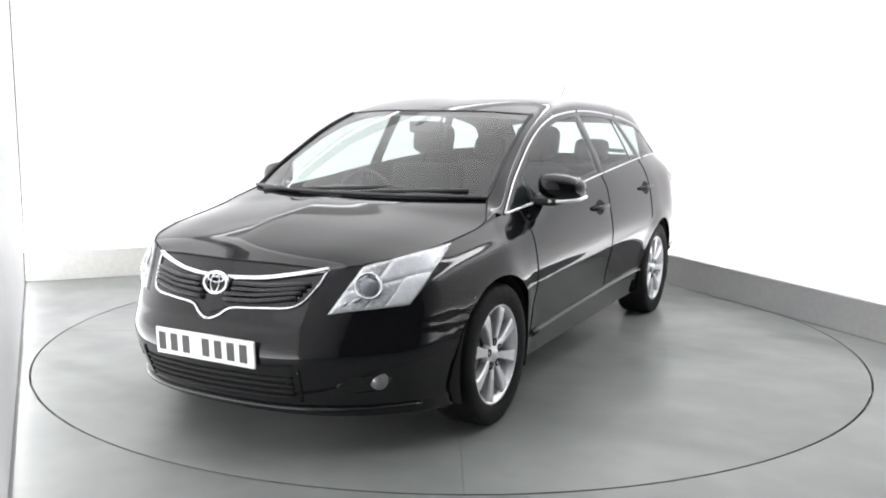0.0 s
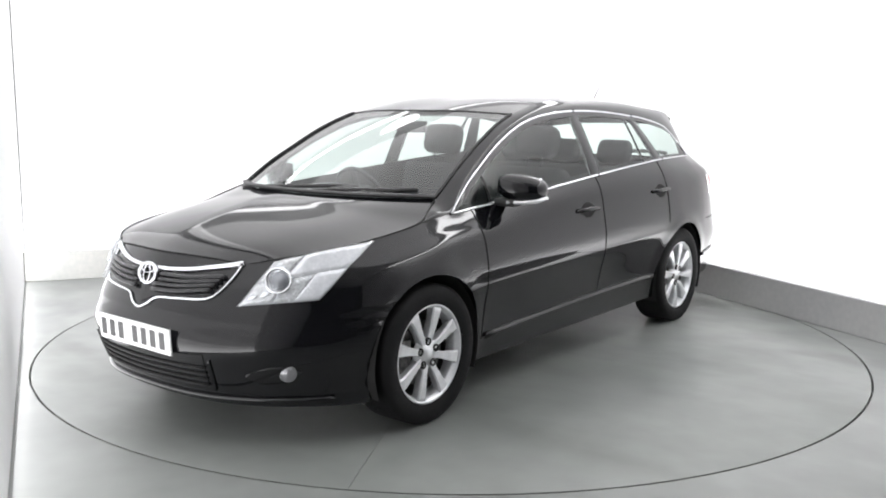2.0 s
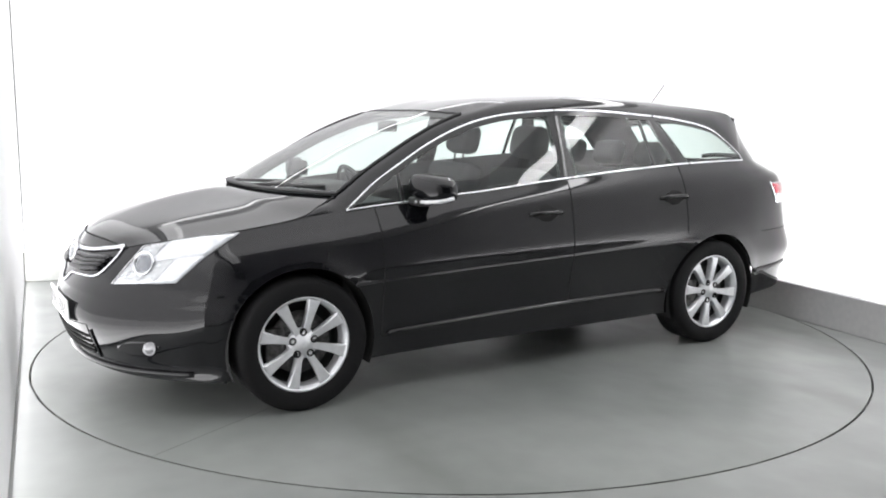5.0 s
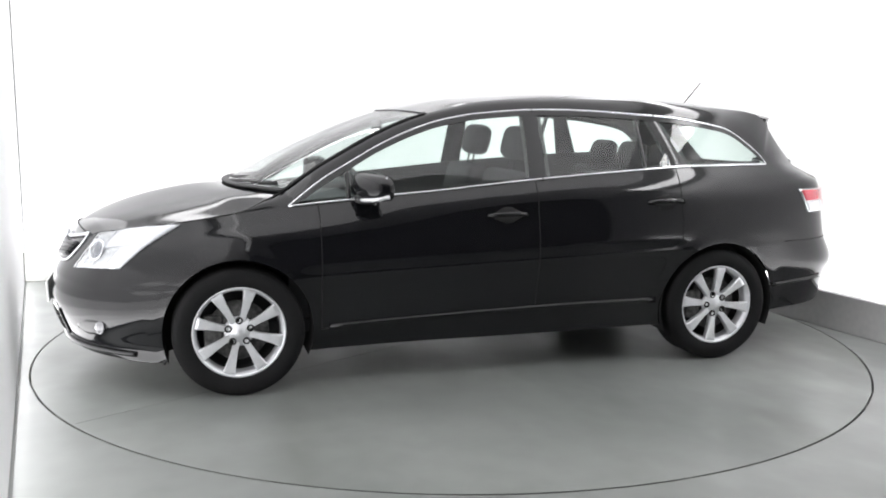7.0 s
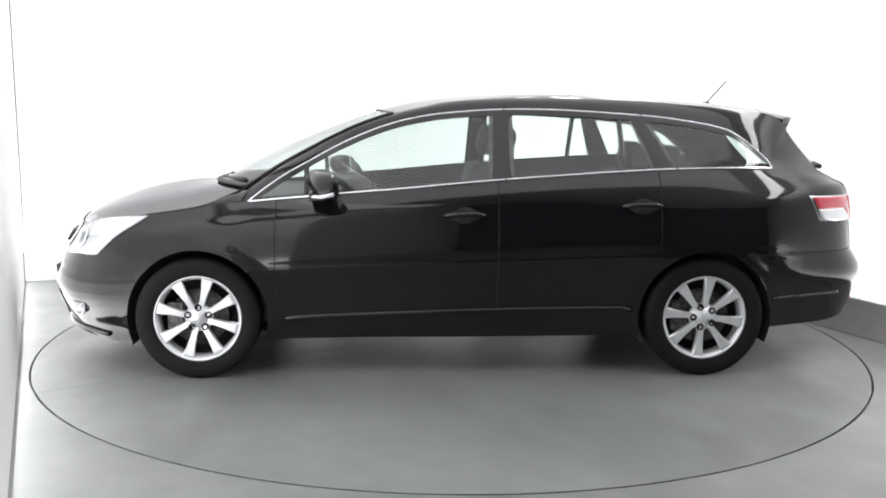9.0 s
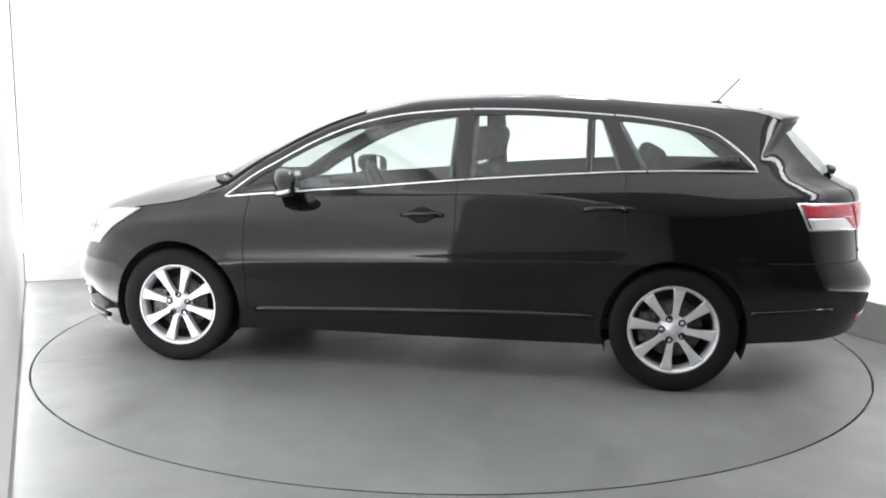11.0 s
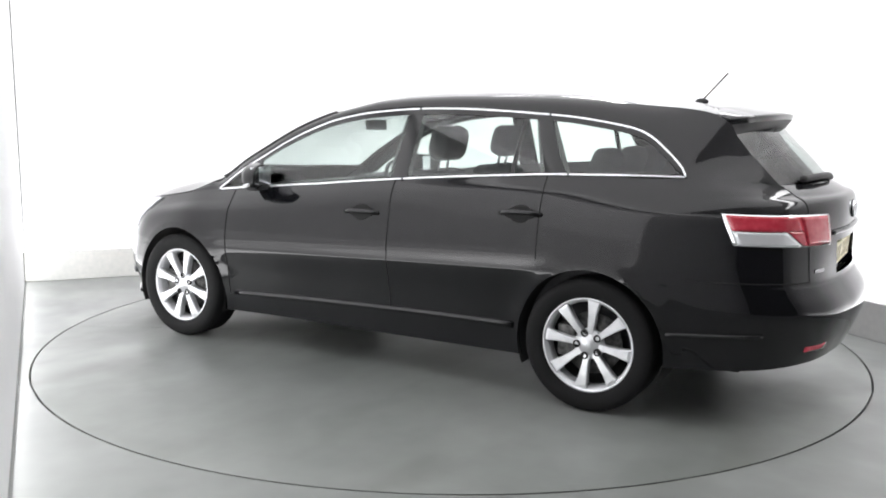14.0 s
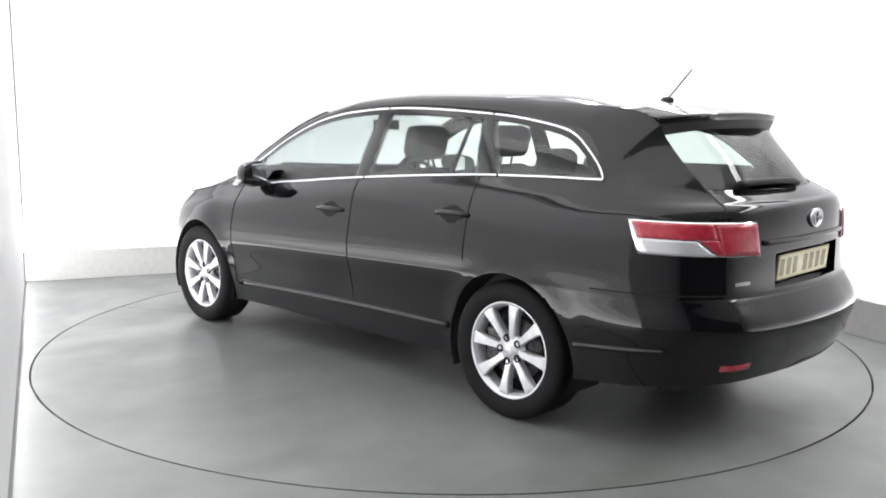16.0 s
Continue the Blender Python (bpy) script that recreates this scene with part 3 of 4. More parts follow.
def panel_gaps():
    for s in (1, -1):
        for c, j0 in ((C_DOOR, NV), (C_B, NV), (C_REAR, 4 * NV + 4)):
            pts = [GRID[j][c] + Vector((0, 0.0006, 0)) for j in range(j0, len(GRID))]
            part("panel_gap", tube(bmesh.new(), flip(pts, s), 0.0032, 6, 0.8), GAP, car)
        pts = [GRID[NV][i] + Vector((0, 0.0006, 0)) for i in range(C_DOOR, column_at(-0.98))]
        part("panel_gap", tube(bmesh.new(), flip(pts, s), 0.0032, 6, 0.8), GAP, car)
        pts = [GRID[R_MID][i] for i in range(C_RB, 14 * NU + 1)]
        part("panel_gap", tube(bmesh.new(), flip(pts, s), 0.003, 6), GAP, car)
        part("panel_gap", tube(bmesh.new(), flip(hood_side[2:], s), 0.004, 6), GAP, car)
        pts = [GRID[j][14 * NU] for j in range(R_MID, len(GRID))]
        part("panel_gap", tube(bmesh.new(), flip(pts, s), 0.003, 6), GAP, car)
        # sill ridge that catches the light
        pts = line_on([(0.90, .87, .318), (0.4, .87, .338), (-0.3, .87, .358), (-0.95, .87, .366)], 24, 0.0)
        part("sill_ridge", tube(bmesh.new(), flip(pts, s), 0.017, 12), PAINT, car)
    part("panel_gap", tube(bmesh.new(), [Vector((p.x + .003, -p.y, p.z)) for p in reversed(hood_front)] + [p + Vector((.003, 0, 0)) for p in hood_front[1:]], 0.004, 6), GAP, car)


panel_gaps()


def head_lamp(s):
    cor = ((2.108, .482, .606), (1.885, .71, .632), (1.613, .76, .852), (2.0, .572, .792))
    lamp_body = shell_patch("headlight", *cor, 0.002, LAMPGREY, car, "clear headlight with chrome reflector", s, n=(20, 10))
    shell_patch("lens", *cor, 0.016, CLEAR, lamp_body, "clear plastic lens", s, n=(16, 8))
    for uv, m in (((.015, .40, .04, .46), DIMREFLECTOR), ((.43, .66, .03, .46), DIMREFLECTOR), ((.665, .98, .03, .483), REFLECTOR),
                  ((.015, .30, .51, .97), DIMREFLECTOR), ((.32, .985, .485, .975), REFLECTOR)):
        shell_patch("reflector", *cor, 0.007, m, lamp_body, "", s, uv, (8, 5), 0.008)
    for uv in ((.06, .16, .12, .22), (.20, .30, .16, .26), (.10, .20, .62, .80)):
        shell_patch("facet", *cor, 0.010, CHROME, lamp_body, "", s, uv, (4, 3), 0.005)
    bm = bmesh.new()
    for c, r in (((2.0, .60, .715), 0.056),):
        q = snap(c, 0.008)
        n = (snap(c, 0.05) - q).normalized()
        rot = n.to_track_quat("Y", "Z").to_matrix().to_4x4()
        lathe(bm, [(r, .0), (r, .010), (r * .86, .010), (r * .8, .001)], 24, Matrix.Translation(q) @ rot)
    if s < 0:
        bmesh.ops.transform(bm, matrix=Matrix.Diagonal((1, -1, 1, 1)), verts=bm.verts)
    part("lamp_ring", bm, CHROME, lamp_body)
    bm = bmesh.new()
    q = snap((2.0, .60, .715), 0.008)
    n = (snap((2.0, .60, .715), 0.05) - q).normalized()
    lathe(bm, [(.001, .012), (.02, .0105), (.034, .004), (.040, 0)], 24, Matrix.Translation(q) @ n.to_track_quat("Y", "Z").to_matrix().to_4x4())
    if s < 0:
        bmesh.ops.transform(bm, matrix=Matrix.Diagonal((1, -1, 1, 1)), verts=bm.verts)
    part("projector", bm, mat("projector_glass", (0.22, 0.23, 0.25), 0.05, 0.4, 1.0), lamp_body)


def grille():
    outline = [(2.20, 0, .738), (2.17, .2, .744), (2.10, .38, .768), (2.06, .452, .782), (2.10, .42, .70), (2.16, .36, .632), (2.20, .22, .618), (2.225, .10, .612), (2.235, .05, .575), (2.24, 0, .560)]
    back = [[snap(Vector(a).lerp(Vector(b), v / 6), 0.003) for a, b in zip(*ab)] for ab in [(
        [(2.2, y, .742 + .14 * y * y + .05 * y ** 4) for y in (0, .08, .16, .24, .32, .38, .42)],
        [(2.2, y, z) for y, z in ((0, .562), (.07, .60), (.16, .622), (.24, .624), (.31, .628), (.36, .636), (.39, .68))])] for v in range(7)]
    g = put("grille", grid_mesh("grille", back, GLOSSBLACK, both=True), car, "black slatted grille in a chrome frame")
    bm = bmesh.new()
    for s in (1, -1):
        tube(bm, flip(line_on(outline[:4], 20, 0.006), s), 0.012, 8)
        tube(bm, flip(line_on(outline[3:], 30, 0.005), s), 0.006, 8)
    part("frame", bm, CHROME, g, "chrome surround")
    for k, z in enumerate((.716, .690, .664, .638)):
        for s in (1, -1):
            y1 = .405 - .018 * k
            y0 = .085 if k < 2 else .06
            part("slat", tube(bmesh.new(), flip(line_on([(2.2, y0, z - .004), (2.18, (y0 + y1) / 2, z), (2.12, y1, z + .012)], 12, 0.012), s), 0.0095, 8, 1.3), SLAT, g)
    # plain oval badge
    q = snap((2.2, 0, .70), 0.022)
    m = Matrix.Translation(q) @ Euler((0, radians(-14), 0)).to_matrix().to_4x4() @ Matrix.Rotation(radians(-90), 4, "Z") @ Matrix.Diagonal((.82, .82, .60, 1))
    bm = lathe(bmesh.new(), [(.062, -.02), (.082, -.02), (.084, -.006), (.078, .004), (.066, .004), (.062, -.004)], 40, m)
    lathe(bm, [(.054, .0), (.060, .004), (.067, .0)], 32, m @ Matrix.Translation((0, 0, .034)) @ Matrix.Diagonal((.86, 1, .5, 1)))
    lathe(bm, [(.053, .0), (.060, .005), (.068, .0)], 32, m @ Matrix.Diagonal((.44, 1, 1.12, 1)))
    part("badge", bm, CHROME, g, "plain chrome oval badge")


def number_plate(x, z, tilt, material, label, back, ink):
    m = pose(x, 0, z, 0, tilt, 180 if back else 0)
    bm = box(bmesh.new(), -.006, .004, -.26, .26, -.0555, .0555, .003)
    pl = part("number_plate", bm, material, car, label, m, smooth=False)
    for k, y in enumerate((.205, .14, .075, .01, -.095, -.16, -.225)):
        part("bar", box(bmesh.new(), .0038, .0052, y - .019, y + .019, -.037, .037), ink, pl, smooth=False)


def front_end():
    g = [[snap((2.26, y, z), 0.003) for y in (0, .08, .16, .24, .32, .37, .40)] for z in (.255, .29, .33, .37, .41)]
    it = put("lower_intake", grid_mesh("lower_intake", g, GLOSSBLACK, both=True), car, "black lower air intake")
    for z in (.275, .305, .335, .365):
        part("slat", tube(bmesh.new(), [Vector((p.x, -p.y, p.z)) for p in reversed(line_on([(2.26, 0, z), (2.25, .2, z), (2.2, .38, z)], 12, .006))] + line_on([(2.26, 0, z), (2.25, .2, z), (2.2, .38, z)], 12, .006)[1:], 0.005, 6, 1.2), DARK, it)
    for s in (1, -1):
        part("intake_edge", tube(bmesh.new(), flip(line_on([(2.2, .405, .40), (2.2, .408, .33), (2.19, .405, .25)], 10, .004), s), 0.006, 8), PAINT, it)
        pocket = shell_patch("fog_lamp_recess", (2.1, .50, .295), (1.97, .70, .295), (1.98, .70, .375), (2.1, .52, .375), 0.002, GLOSSBLACK, car, "dark recess round the fog lamp", s, shape=lambda u, v: (0.5 + (u - .5) * (1 - .3 * abs(2 * v - 1) ** 3), 0.5 + (v - .5) * (1 - .5 * abs(2 * u - 1) ** 3)))
        q = snap((2.013, .658, .34), 0.004)
        n = (Vector((.8, .6, 0))).normalized()
        bm = lathe(bmesh.new(), [(.001, .012), (.016, .010), (.028, .004), (.032, 0), (.036, .003), (.038, -.004)], 24, Matrix.Translation(q) @ n.to_track_quat("Y", "Z").to_matrix().to_4x4())
        if s < 0:
            bmesh.ops.transform(bm, matrix=Matrix.Diagonal((1, -1, 1, 1)), verts=bm.verts)
        part("fog_lamp", bm, FOG, pocket, "round clear fog lamp")
        part("mud_flap", box(bmesh.new(), 1.70, 1.715, s * .75 - .05, s * .75 + .05, .165, .24, .004), TRIM, car)
        head_lamp(s)
    lip = line_on([(2.23, 0, .225), (2.2, .27, .222), (2.12, .48, .218), (1.97, .66, .215), (1.84, .75, .215)], 30, 0.006)
    part("front_lip", tube(bmesh.new(), [Vector((p.x, -p.y, p.z)) for p in reversed(lip)] + lip[1:], 0.013, 8), PAINT, car)
    grille()
    number_plate(2.287, .455, 3, WHITEPLATE, "white front number plate with plain dark bars", False, INK)


front_end()


def door_handle(x, y, z, s):
    # thin matte black patch: the shade of the handle cup is its colour
    rec = shell_patch("handle_recess_shade", (x + .085, y, z - .045), (x - .085, y, z - .04), (x - .085, y, z + .05), (x + .085, y, z + .045), 0.0015, GAP, car, "", s, n=(10, 6), skirt=0.004,
                      shape=lambda u, v: (0.5 + (u - .5) * (1 - .5 * abs(2 * v - 1) ** 3), 0.5 + (v - .5) * (1 - .35 * abs(2 * u - 1) ** 3)))
    pts = [snap((x + .115, y, z), -.010), snap((x + .08, y, z + .002), .026), snap((x, y, z + .004), .034), snap((x - .08, y, z + .004), .026), snap((x - .115, y, z + .002), -.010)]
    part("door_handle", tube(bmesh.new(), flip(curve([tuple(p) for p in pts], 14), s), 0.012, 10, 0.8), PAINT, rec)


def mirror(s):
    bm = bmesh.new()
    r = bmesh.ops.create_uvsphere(bm, u_segments=24, v_segments=14, radius=1)
    for v in bm.verts:
        p = v.co
        k = lambda a: math.copysign(abs(a) ** 0.7, a)
        x, y, z = k(p.x) * .078, k(p.y) * .105, k(p.z) * .066
        if x < -.035:
            x = -.035 + (x + .035) * .1
        v.co = Vector((x + .70 - .10 * (y + .115) / .23 + .03, s * (.905 + y), 1.035 + z - .015 * y / .1))
    mir = part("door_mirror", bm, PAINT, car, "black door mirror with clear indicator strip")
    tb = tube(bmesh.new(), flip([Vector(p) for p in ((.755, .86, .968), (.735, .93, .968), (.69, .99, .975), (.63, 1.015, .99))], s), .011, 8)
    part("indicator", tb, WHITELENS, mir, "clear indicator strip")
    part("arm", box(bmesh.new(), .68, .76, s * .84 - .06, s * .84 + .06, .945, .985, .012), TRIM, mir)
    part("mirror_glass", box(bmesh.new(), .632, .64, s * .905 - .08, s * .905 + .08, .985, 1.085, .003, None), CHROME, mir)


def pillar_strip(name, xa0, xa1, xb0, xb1, s, material=TRIM, label=""):
    """A dark upright between panes: from xa0..xa1 at the waist to xb0..xb1 at the upper frame."""
    L, U = spline(LOWER, 40), spline(UPPER, 40)
    at = lambda c, x: min(c, key=lambda p: abs(p.x - x)).copy()
    g = []
    for k in range(9):
        f = k / 8
        row = []
        for h in range(5):
            q = at(L, xa0 + (xa1 - xa0) * h / 4).lerp(at(U, xb0 + (xb1 - xb0) * h / 4), f)
            row.append(q + Vector((0, .7, .35)) * (.006 * 4 * f * (1 - f)) + Vector((0, .0035 if 0 < h < 4 else -.004, 0)))
        g.append(row)
    return put(name, grid_mesh(name, mirrored(g, s), material), car, label)


def window_frame(s):
    L, U = spline(LOWER, 8), spline(UPPER, 8)
    g = [[], [], []]
    for lo, up in zip(L, U):
        d = (lo - up)
        w = min(0.034 / max(d.length, 1e-4), 0.48)
        for k, f in enumerate((0.0, w * 0.5, w)):
            g[k].append(up + d * f + Vector((0, 0.0045 + 0.7 * 0.006 * 4 * f * (1 - f), 0)))
    put("window_frame", grid_mesh("window_frame", mirrored(g, s), GLOSSBLACK), car, "gloss black window frame")


def sides():
    for s in (1, -1):
        window_frame(s)
        door_handle(-.045, .868, .868, s)
        door_handle(-.988, .872, .921, s)
        mirror(s)
        pillar_strip("window_pillar", -.17, -.31, -.19, -.31, s, GLOSSBLACK, "gloss black door pillar")
        pillar_strip("window_divider", -.885, -.91, -.885, -.91, s, GLOSSBLACK)
        pillar_strip("window_pillar", -1.05, -1.20, -.94, -1.04, s, GLOSSBLACK)
        pillar_strip("window_divider", .80, .775, .80, .775, s, GLOSSBLACK)
        for xa, xb in ((-.262, -.262), (-1.19, -1.02)):
            L, U = spline(LOWER, 40), spline(UPPER, 40)
            for c, x in ((L, xa), (U, xb)):
                bm = bmesh.new()
                q = min(c, key=lambda p: abs(p.x - x))
                box(bm, q.x - .004, q.x + .004, s * (q.y + .004) - .006, s * (q.y + .004) + .006, q.z - .0075, q.z + .0075)
                part("strip_joint", bm, GAP, car)


sides()


def tail_patch(name, u0, u1, v0, v1, off, material, parent, label, s, n=(12, 6)):
    """A lens on the tail corner: u runs round the corner, v upwards; its edges may slant (u0, u1 are pairs, foot and head)."""
    g = []
    for j in range(-1, n[1] + 2):
        row = []
        v = v0 + (v1 - v0) * min(max(j, 0), n[1]) / n[1]
        for i in range(-1, n[0] + 2):
            f = min(max(j, 0), n[1]) / n[1]
            a, b = u0[0] + (u0[1] - u0[0]) * f, u1[0] + (u1[1] - u1[0]) * f
            u = a + (b - a) * min(max(i, 0), n[0]) / n[0]
            az = radians((118.8 + 49.8 * u) * (1 - v) + (113.8 + 52.7 * u) * v)
            z = (.842 - .010 * u) * (1 - v) + (.978 - .006 * u) * v
            d = Vector((math.cos(az), math.sin(az), 0))
            q, _, _, _ = BODY_TREE.ray_cast(Vector((-1.7, .3, z)), d)
            rim = i in (-1, n[0] + 1) or j in (-1, n[1] + 1)
            row.append(q + d * (off - (0.012 if rim else 0.0)))
        g.append(row)
    return put(name, grid_mesh(name, mirrored(g, s), material), parent, label)


def tail_lamp(s):
    base = tail_patch("tail_light", (0, 0), (1, 1), 0, 1, 0.007, CHROME, car, "red and clear tail light", s, (20, 8))
    tail_patch("red_lens", (.035, .025), (.645, .645), .485, .965, 0.012, RED, base, "red upper lens", s)
    tail_patch("clear_lens", (.045, .035), (.585, .47), .04, .455, 0.011, WHITELENS, base, "clear lower lens", s)
    tail_patch("red_lens", (.652, .652), (.985, .985), .035, .965, 0.014, RED, base, "red inner lens", s)
    tail_patch("red_lens", (.60, .485), (.648, .648), .04, .485, 0.012, RED, base, "red lower corner", s, (5, 6))


def rear_end():
    for s in (1, -1):
        tail_lamp(s)
        shell_patch("bumper_reflector", (-2.26, .62, .375), (-2.33, .50, .375), (-2.335, .50, .405), (-2.265, .62, .40), 0.004, RED, car, "red bumper reflector", s, n=(6, 3))
        pts = line_on([(-1.72, .86, .425), (-1.95, .83, .44), (-2.12, .78, .45)], 16, 0.0)
        part("bumper_ridge", tube(bmesh.new(), flip(pts, s), 0.013, 12), PAINT, car)
    # roof spoiler with a dark underside
    lead = curve([(-1.83, 0, 1.446), (-1.81, .3, 1.438), (-1.72, .524, 1.424)], 14)
    trail = curve([(-2.03, 0, 1.408), (-2.015, .26, 1.402), (-1.955, .43, 1.392), (-1.87, .518, 1.380)], 14)
    top = [[a.lerp(b, v / 6) + Vector((0, 0, .004)) for a, b in zip(lead, trail)] for v in range(7)]
    sp = put("spoiler", grid_mesh("spoiler", top + [[p + Vector((.004, 0, -.012)) for p in top[-1]], [p + Vector((.010, 0, -.026)) for p in top[-1]]], PAINT, both=True), car, "black roof spoiler over the tailgate glass")
    low = curve([(-1.988, 0, 1.343), (-1.968, .3, 1.338), (-1.895, .512, 1.313)], 14)
    inner = [[a.lerp(b, v / 3) for a, b in zip([p + Vector((.010, 0, -.026)) for p in top[-1]], low)] for v in range(4)]
    put("underside", grid_mesh("underside", inner, TRIM, both=True), sp)
    bm = tube(bmesh.new(), curve([(-2.175, .36, 1.115), (-2.215, .2, 1.122), (-2.235, .0, 1.118), (-2.235, -.08, 1.105)], 16), .016, 8)
    part("rear_wiper", bm, TRIM, car, "black rear wiper")
    bm = bmesh.new()
    ring = [[bm.verts.new((x, y, z)) for y, z in ((-.315, .68), (.315, .68), (.315, .89), (-.315, .89))] for x in (-2.335, -2.308)]
    for k in range(4):
        bm.faces.new((ring[0][k], ring[0][(k + 1) % 4], ring[1][(k + 1) % 4], ring[1][k]))
    bm.faces.new(ring[1])
    part("plate_recess", bm, PAINT, car, "dark number plate recess", smooth=False)
    number_plate(-2.322, .762, 4, YELLOWPLATE, "pale yellow rear number plate with plain brownish bars", True, PALEINK)
    bar = line_on([(-2.36, .0, .885), (-2.35, .2, .885), (-2.31, .40, .882)], 14, .002)
    part("tailgate_trim", tube(bmesh.new(), flip(list(reversed(bar)), -1) + bar[1:], .012, 8), PAINT, car)
    m = Matrix.Translation(snap((-2.34, 0, .962), .008)) @ Matrix.Rotation(radians(90), 4, "Z") @ Matrix.Diagonal((1, 1, .7, 1))
    bm = lathe(bmesh.new(), [(.045, -.012), (.06, -.012), (.062, 0), (.056, .006), (.048, .004), (.045, -.004)], 32, m)
    lathe(bm, [(.036, .0), (.041, .004), (.047, .0)], 28, m @ Matrix.Translation((0, 0, .024)) @ Matrix.Diagonal((.9, 1, .5, 1)))
    lathe(bm, [(.036, .0), (.041, .005), (.047, .0)], 28, m @ Matrix.Diagonal((.46, 1, 1.12, 1)))
    part("badge", bm, CHROME, car, "plain chrome oval badge")
    bm = bmesh.new()
    g = [[snap((-2.28, .56 - .012 * k, z), .004) for k in range(8)] for z in (.715, .730)]
    me = grid_mesh("model_badge", g, FOG)
    bm.from_mesh(me)
    part("model_badge", bm, FOG, car, "small grey badge bars")
    # aerial
    part("aerial", tube(bmesh.new(), [Vector(p) for p in ((-1.605, 0, 1.482), (-1.72, 0, 1.61), (-1.725, 0, 1.618))], .004, 6), TRIM, car, "thin black roof aerial")
    bm = bmesh.new()
    bmesh.ops.create_uvsphere(bm, u_segments=16, v_segments=10, radius=1, matrix=Matrix.Translation((-1.60, 0, 1.474)) @ Matrix.Diagonal((.036, .014, .016, 1)))
    part("aerial_base", bm, TRIM, car)


rear_end()


def cowl_area():
    line = [p + Vector((-.012, 0, .010)) for p in cowl]
    full = [Vector((p.x, -p.y, p.z)) for p in reversed(line)] + line[1:]
    part("cowl_panel", tube(bmesh.new(), full, .010, 8, 2.6), TRIM, car, "black cowl panel under the windscreen")
    for pts in (((1.27, -.52, 1.0), (1.31, -.30, 1.012), (1.29, .1, 1.035), (1.22, .30, 1.045)), ((1.345, .02, 1.005), (1.31, .2, 1.022), (1.22, .45, 1.03), (1.13, .60, 1.035))):
        part("wiper", tube(bmesh.new(), curve(pts, 16), .010, 6), TRIM, car, "black windscreen wiper")


cowl_area()
for s in (1, -1):
    pts = flip([p + Vector((.004, 0, .004)) for p in RAILC[:I_HEAD + 1]], s)
    part("windscreen_seal", tube(bmesh.new(), pts, .007, 8), TRIM, car)
part("windscreen_seal", tube(bmesh.new(), flip(list(reversed(head)), -1) + head[1:], .005, 8), TRIM, car)


def seat(x, y, wide, back_h, rest=True, tilt=14):
    """A seat with cushion, backrest and headrest, facing forwards."""
    st = part("seat", box(bmesh.new(), x - .05, x + .48, y - wide / 2, y + wide / 2, .36, .56, .05), SEAT, car, "dark grey cloth car seat")
    m = pose(x, y, .50, 0, -tilt, 0)
    part("backrest", box(bmesh.new(), -.13, .02, -wide / 2, wide / 2, 0, back_h, .05), SEAT, st, m=m)
    if rest:
        bm = box(bmesh.new(), -.13, .0, -.14, .14, back_h + .065, back_h + .26, .055)
        for k in (-1, 1):
            tube(bm, [Vector((-.06, .05 * k, back_h - .02)), Vector((-.06, .05 * k, back_h + .10))], .007, 6)
        part("headrest", bm, SEAT, st, m=m)


def interior():
    for s in (1, -1):
        seat(-.04, s * .37, .50, .61)
    bench = part("rear_seat", box(bmesh.new(), -1.0, -.52, -.64, .64, .36, .55, .05), SEAT, car, "dark grey cloth rear bench")
    m = pose(-.93, 0, .50, 0, -20, 0)
    part("backrest", box(bmesh.new(), -.14, .02, -.64, .64, 0, .60, .05), SEAT, bench, m=m)
    for y in (.40, 0, -.40):
        part("headrest", box(bmesh.new(), -.12, -.01, y - .125, y + .125, .635, .80, .05), SEAT, bench, m=m)
    d = part("dashboard", box(bmesh.new(), .62, 1.12, -.70, .70, .62, .94, .06), DASH, car, "dark grey dashboard")
    part("instrument_hood", box(bmesh.new(), .58, .80, -.55, -.19, .90, .985, .03), DASH, d)
    m = pose(.50, -.37, .90, 0, -66, 0)
    bm = bmesh.new()
    ring = [m @ Vector((.185 * math.cos(a), .185 * math.sin(a), 0)) for a in [2 * math.pi * k / 32 for k in range(33)]]
    tube(bm, ring, .014, 8)
    box(bm, -.05, .05, -.06, .06, -.03, .02, .015, m)
    for a in (0, 180, 270):
        box(bm, .05, .18, -.016, .016, -.008, .008, 0.0, m @ pose(0, 0, 0, 0, 0, a))
    part("steering_wheel", bm, DASH, d)
    bm = box(bmesh.new(), .46, .48, -.11, .11, 1.29, 1.355, .01)
    part("rear_view_mirror", bm, TRIM, car)
    part("load_floor", box(bmesh.new(), -2.1, -1.15, -.6, .6, .58, .64, .01), DASH, car)
    part("cabin_floor", box(bmesh.new(), -1.2, 1.2, -.72, .72, .27, .34, .01), DASH, car)
    roof_in = coons([p + Vector((0, 0, -.03)) for p in head], [p + Vector((0, 0, -.03)) for p in tail], [p + Vector((0, 0, -.03)) for p in curve(ROOF_MID, 48)], [p + Vector((0, 0, -.03)) for p in edge])
    put("headlining", grid_mesh("headlining", roof_in, LINING, both=True), car, "pale grey headlining")
    for s in (1, -1):
        g = [[Vector((x, s * (y - .045), z)) for x, y, z in ((p.x, p.y * 1.0, z0 * (p.z + .015) + (1 - z0) * .35) for p in spline(LOWER, 4))] for z0 in (0, .33, .66, 1)]
        put("door_lining", grid_mesh("door_lining", g, DASH), car)


interior()


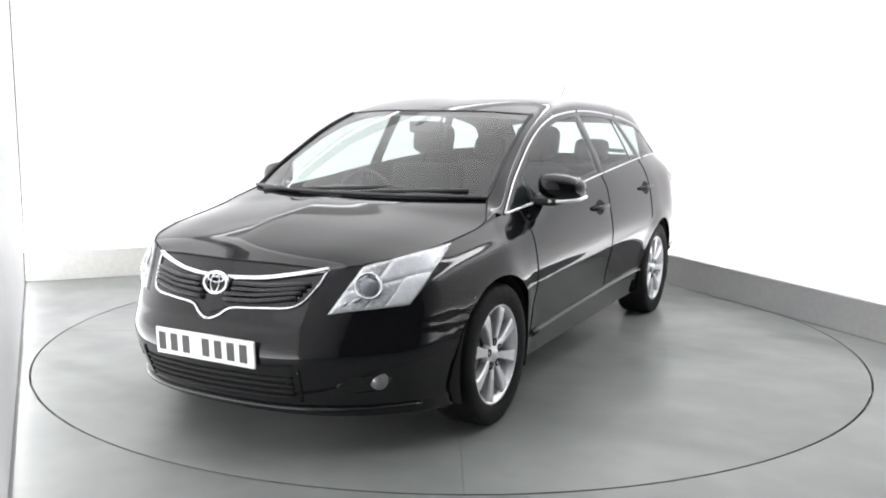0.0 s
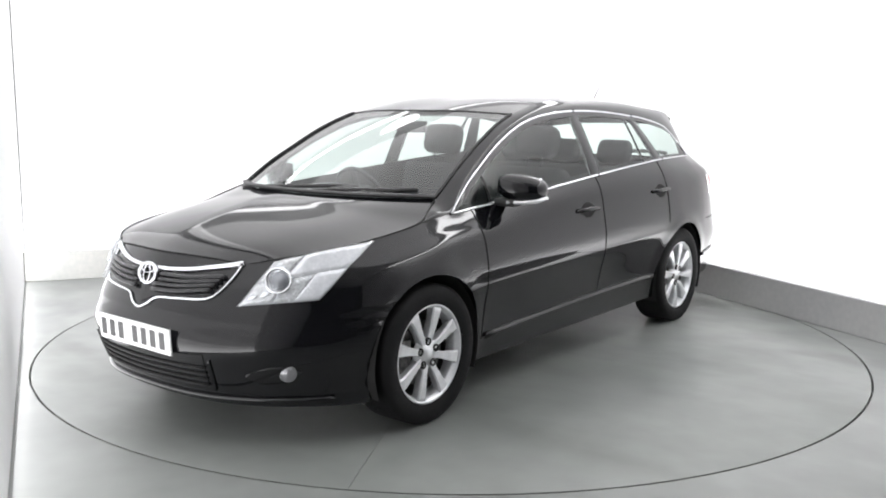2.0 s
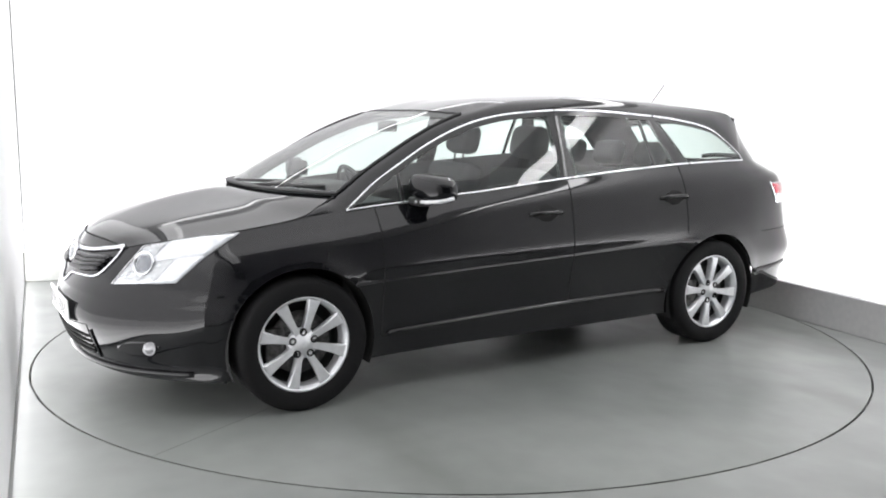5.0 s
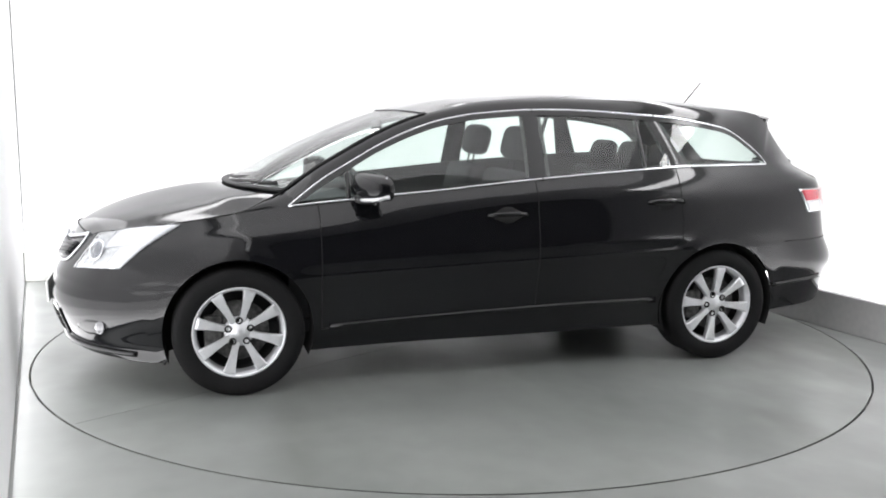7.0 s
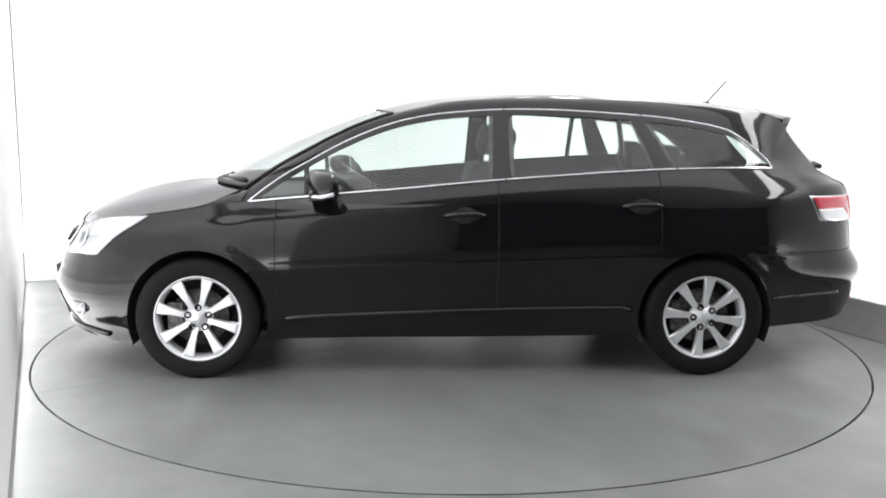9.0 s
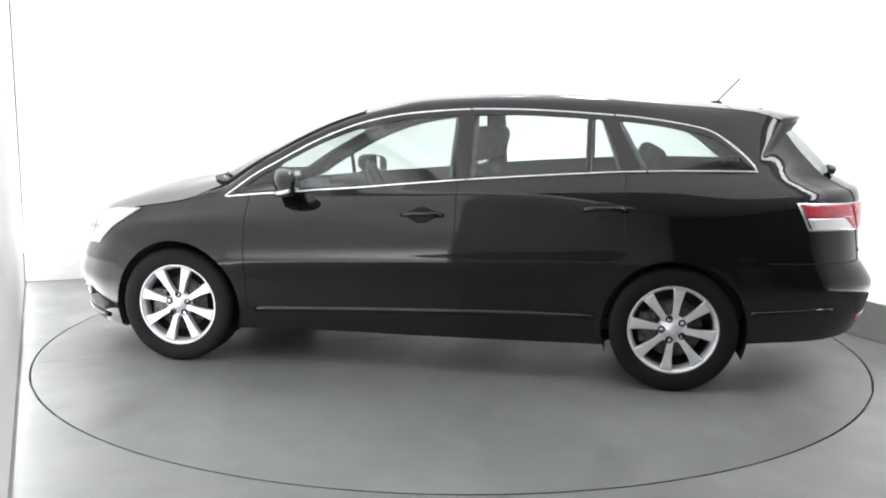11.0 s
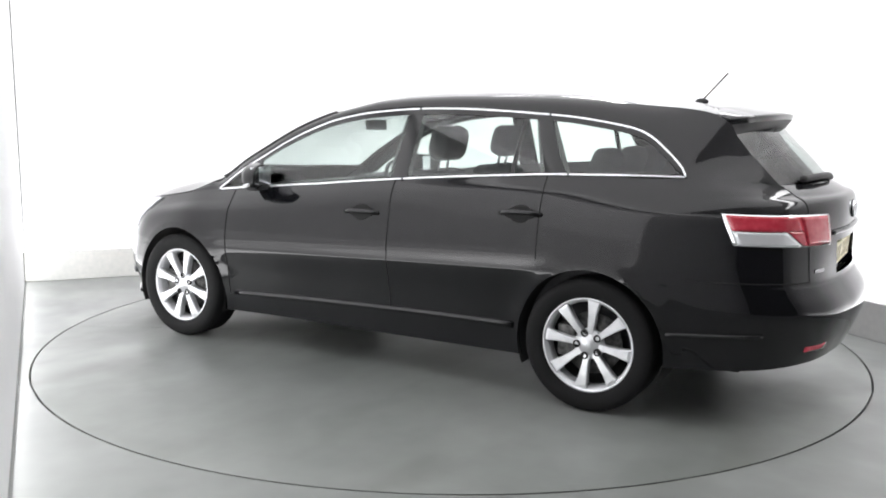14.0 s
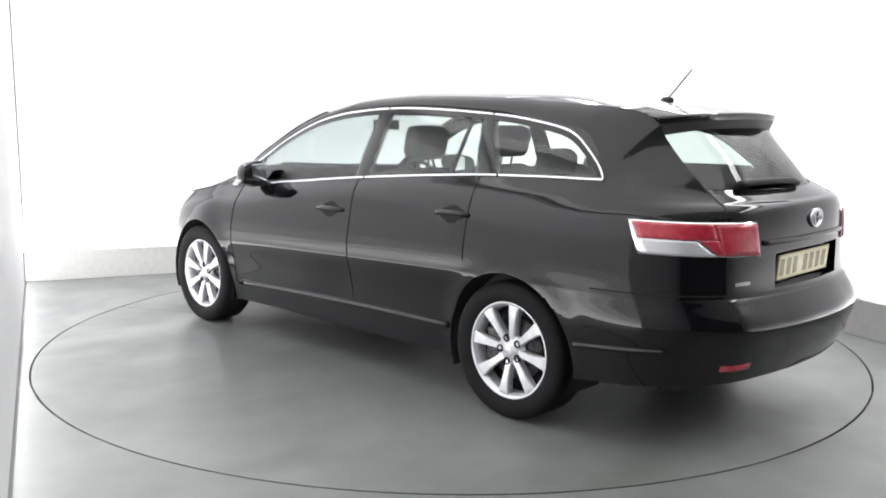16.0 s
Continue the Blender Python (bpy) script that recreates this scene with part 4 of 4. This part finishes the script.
def wheel_details():
    for w in [o for o in car.children if o.name.split(".")[0] == "wheel"]:
        # black cups for the nut holes, their inner shade put into the colour
        for k in range(5):
            a = math.radians((90 if w.matrix_basis.translation.x > 0 else 70) + 72 * k)
            c = Vector((.057 * math.cos(a), 0, .057 * math.sin(a)))
            bm = lathe(bmesh.new(), [(.0185, .072), (.0185, .0815), (.011, .082), (.011, .077), (.001, .077)], 12, Matrix.Translation(c))
            part("wheel_nut", bm, GAP, w)
        bm = lathe(bmesh.new(), [(.001, .0905), (.022, .090), (.026, .086)], 24)
        part("centre_cap", bm, ALLOY, w)
        part("brake_caliper", box(bmesh.new(), .08, .17, .0, .05, -.08, .08, .012), STEEL, w)


wheel_details()


def soften_seams():
    """Carries the shading smoothly from the flank over the shoulder seam into the pillar behind the side windows."""
    for sgn in (1, -1):
        obs = [o for o in car.children if o.name.split(".")[0] in ("roof_side", "quarter_panel") and sgn * o.data.vertices[0].co.y > 0]
        line = flip([p for p in spline(ST_A, 8) if p.x < -1.72], sgn)
        trees = []
        for o in obs:
            t = KDTree(len(o.data.vertices))
            for v in o.data.vertices:
                t.insert(v.co, v.index)
            t.balance()
            trees.append(t)
        seam = KDTree(len(line))
        mean = []
        for k, p in enumerate(line):
            seam.insert(p, k)
            nn = Vector((0, 0, 0))
            for o, t in zip(obs, trees):
                n1 = o.data.vertices[t.find(p)[1]].normal
                nn += n1 if n1.y * sgn > 0 else -n1
            mean.append(nn.normalized())
        seam.balance()
        for o in obs:
            normals = []
            for v in o.data.vertices:
                n = v.normal.copy()
                _, k, dist = seam.find(v.co)
                w = max(0.0, 1 - dist / 0.11)
                w = w * w * (3 - 2 * w)
                m = mean[k] if n.y * sgn > 0 else -mean[k]
                normals.append(n.lerp(m, w).normalized())
            o.data.normals_split_custom_set_from_vertices(normals)


soften_seams()


def motions():
    rows = []
    for t, a in TURN:
        r = radians(a)
        x = -math.cos(r) * CAR_X + math.sin(r) * CAR_Y
        y = -math.sin(r) * CAR_X - math.cos(r) * CAR_Y
        rows.append((t, pose(x, y, 0, 0, 0, 180 + a)))
    walk(car, rows)
    walk(table, [(t, pose(0, 0, 0, 0, 0, a)) for t, a in TURN])


motions()
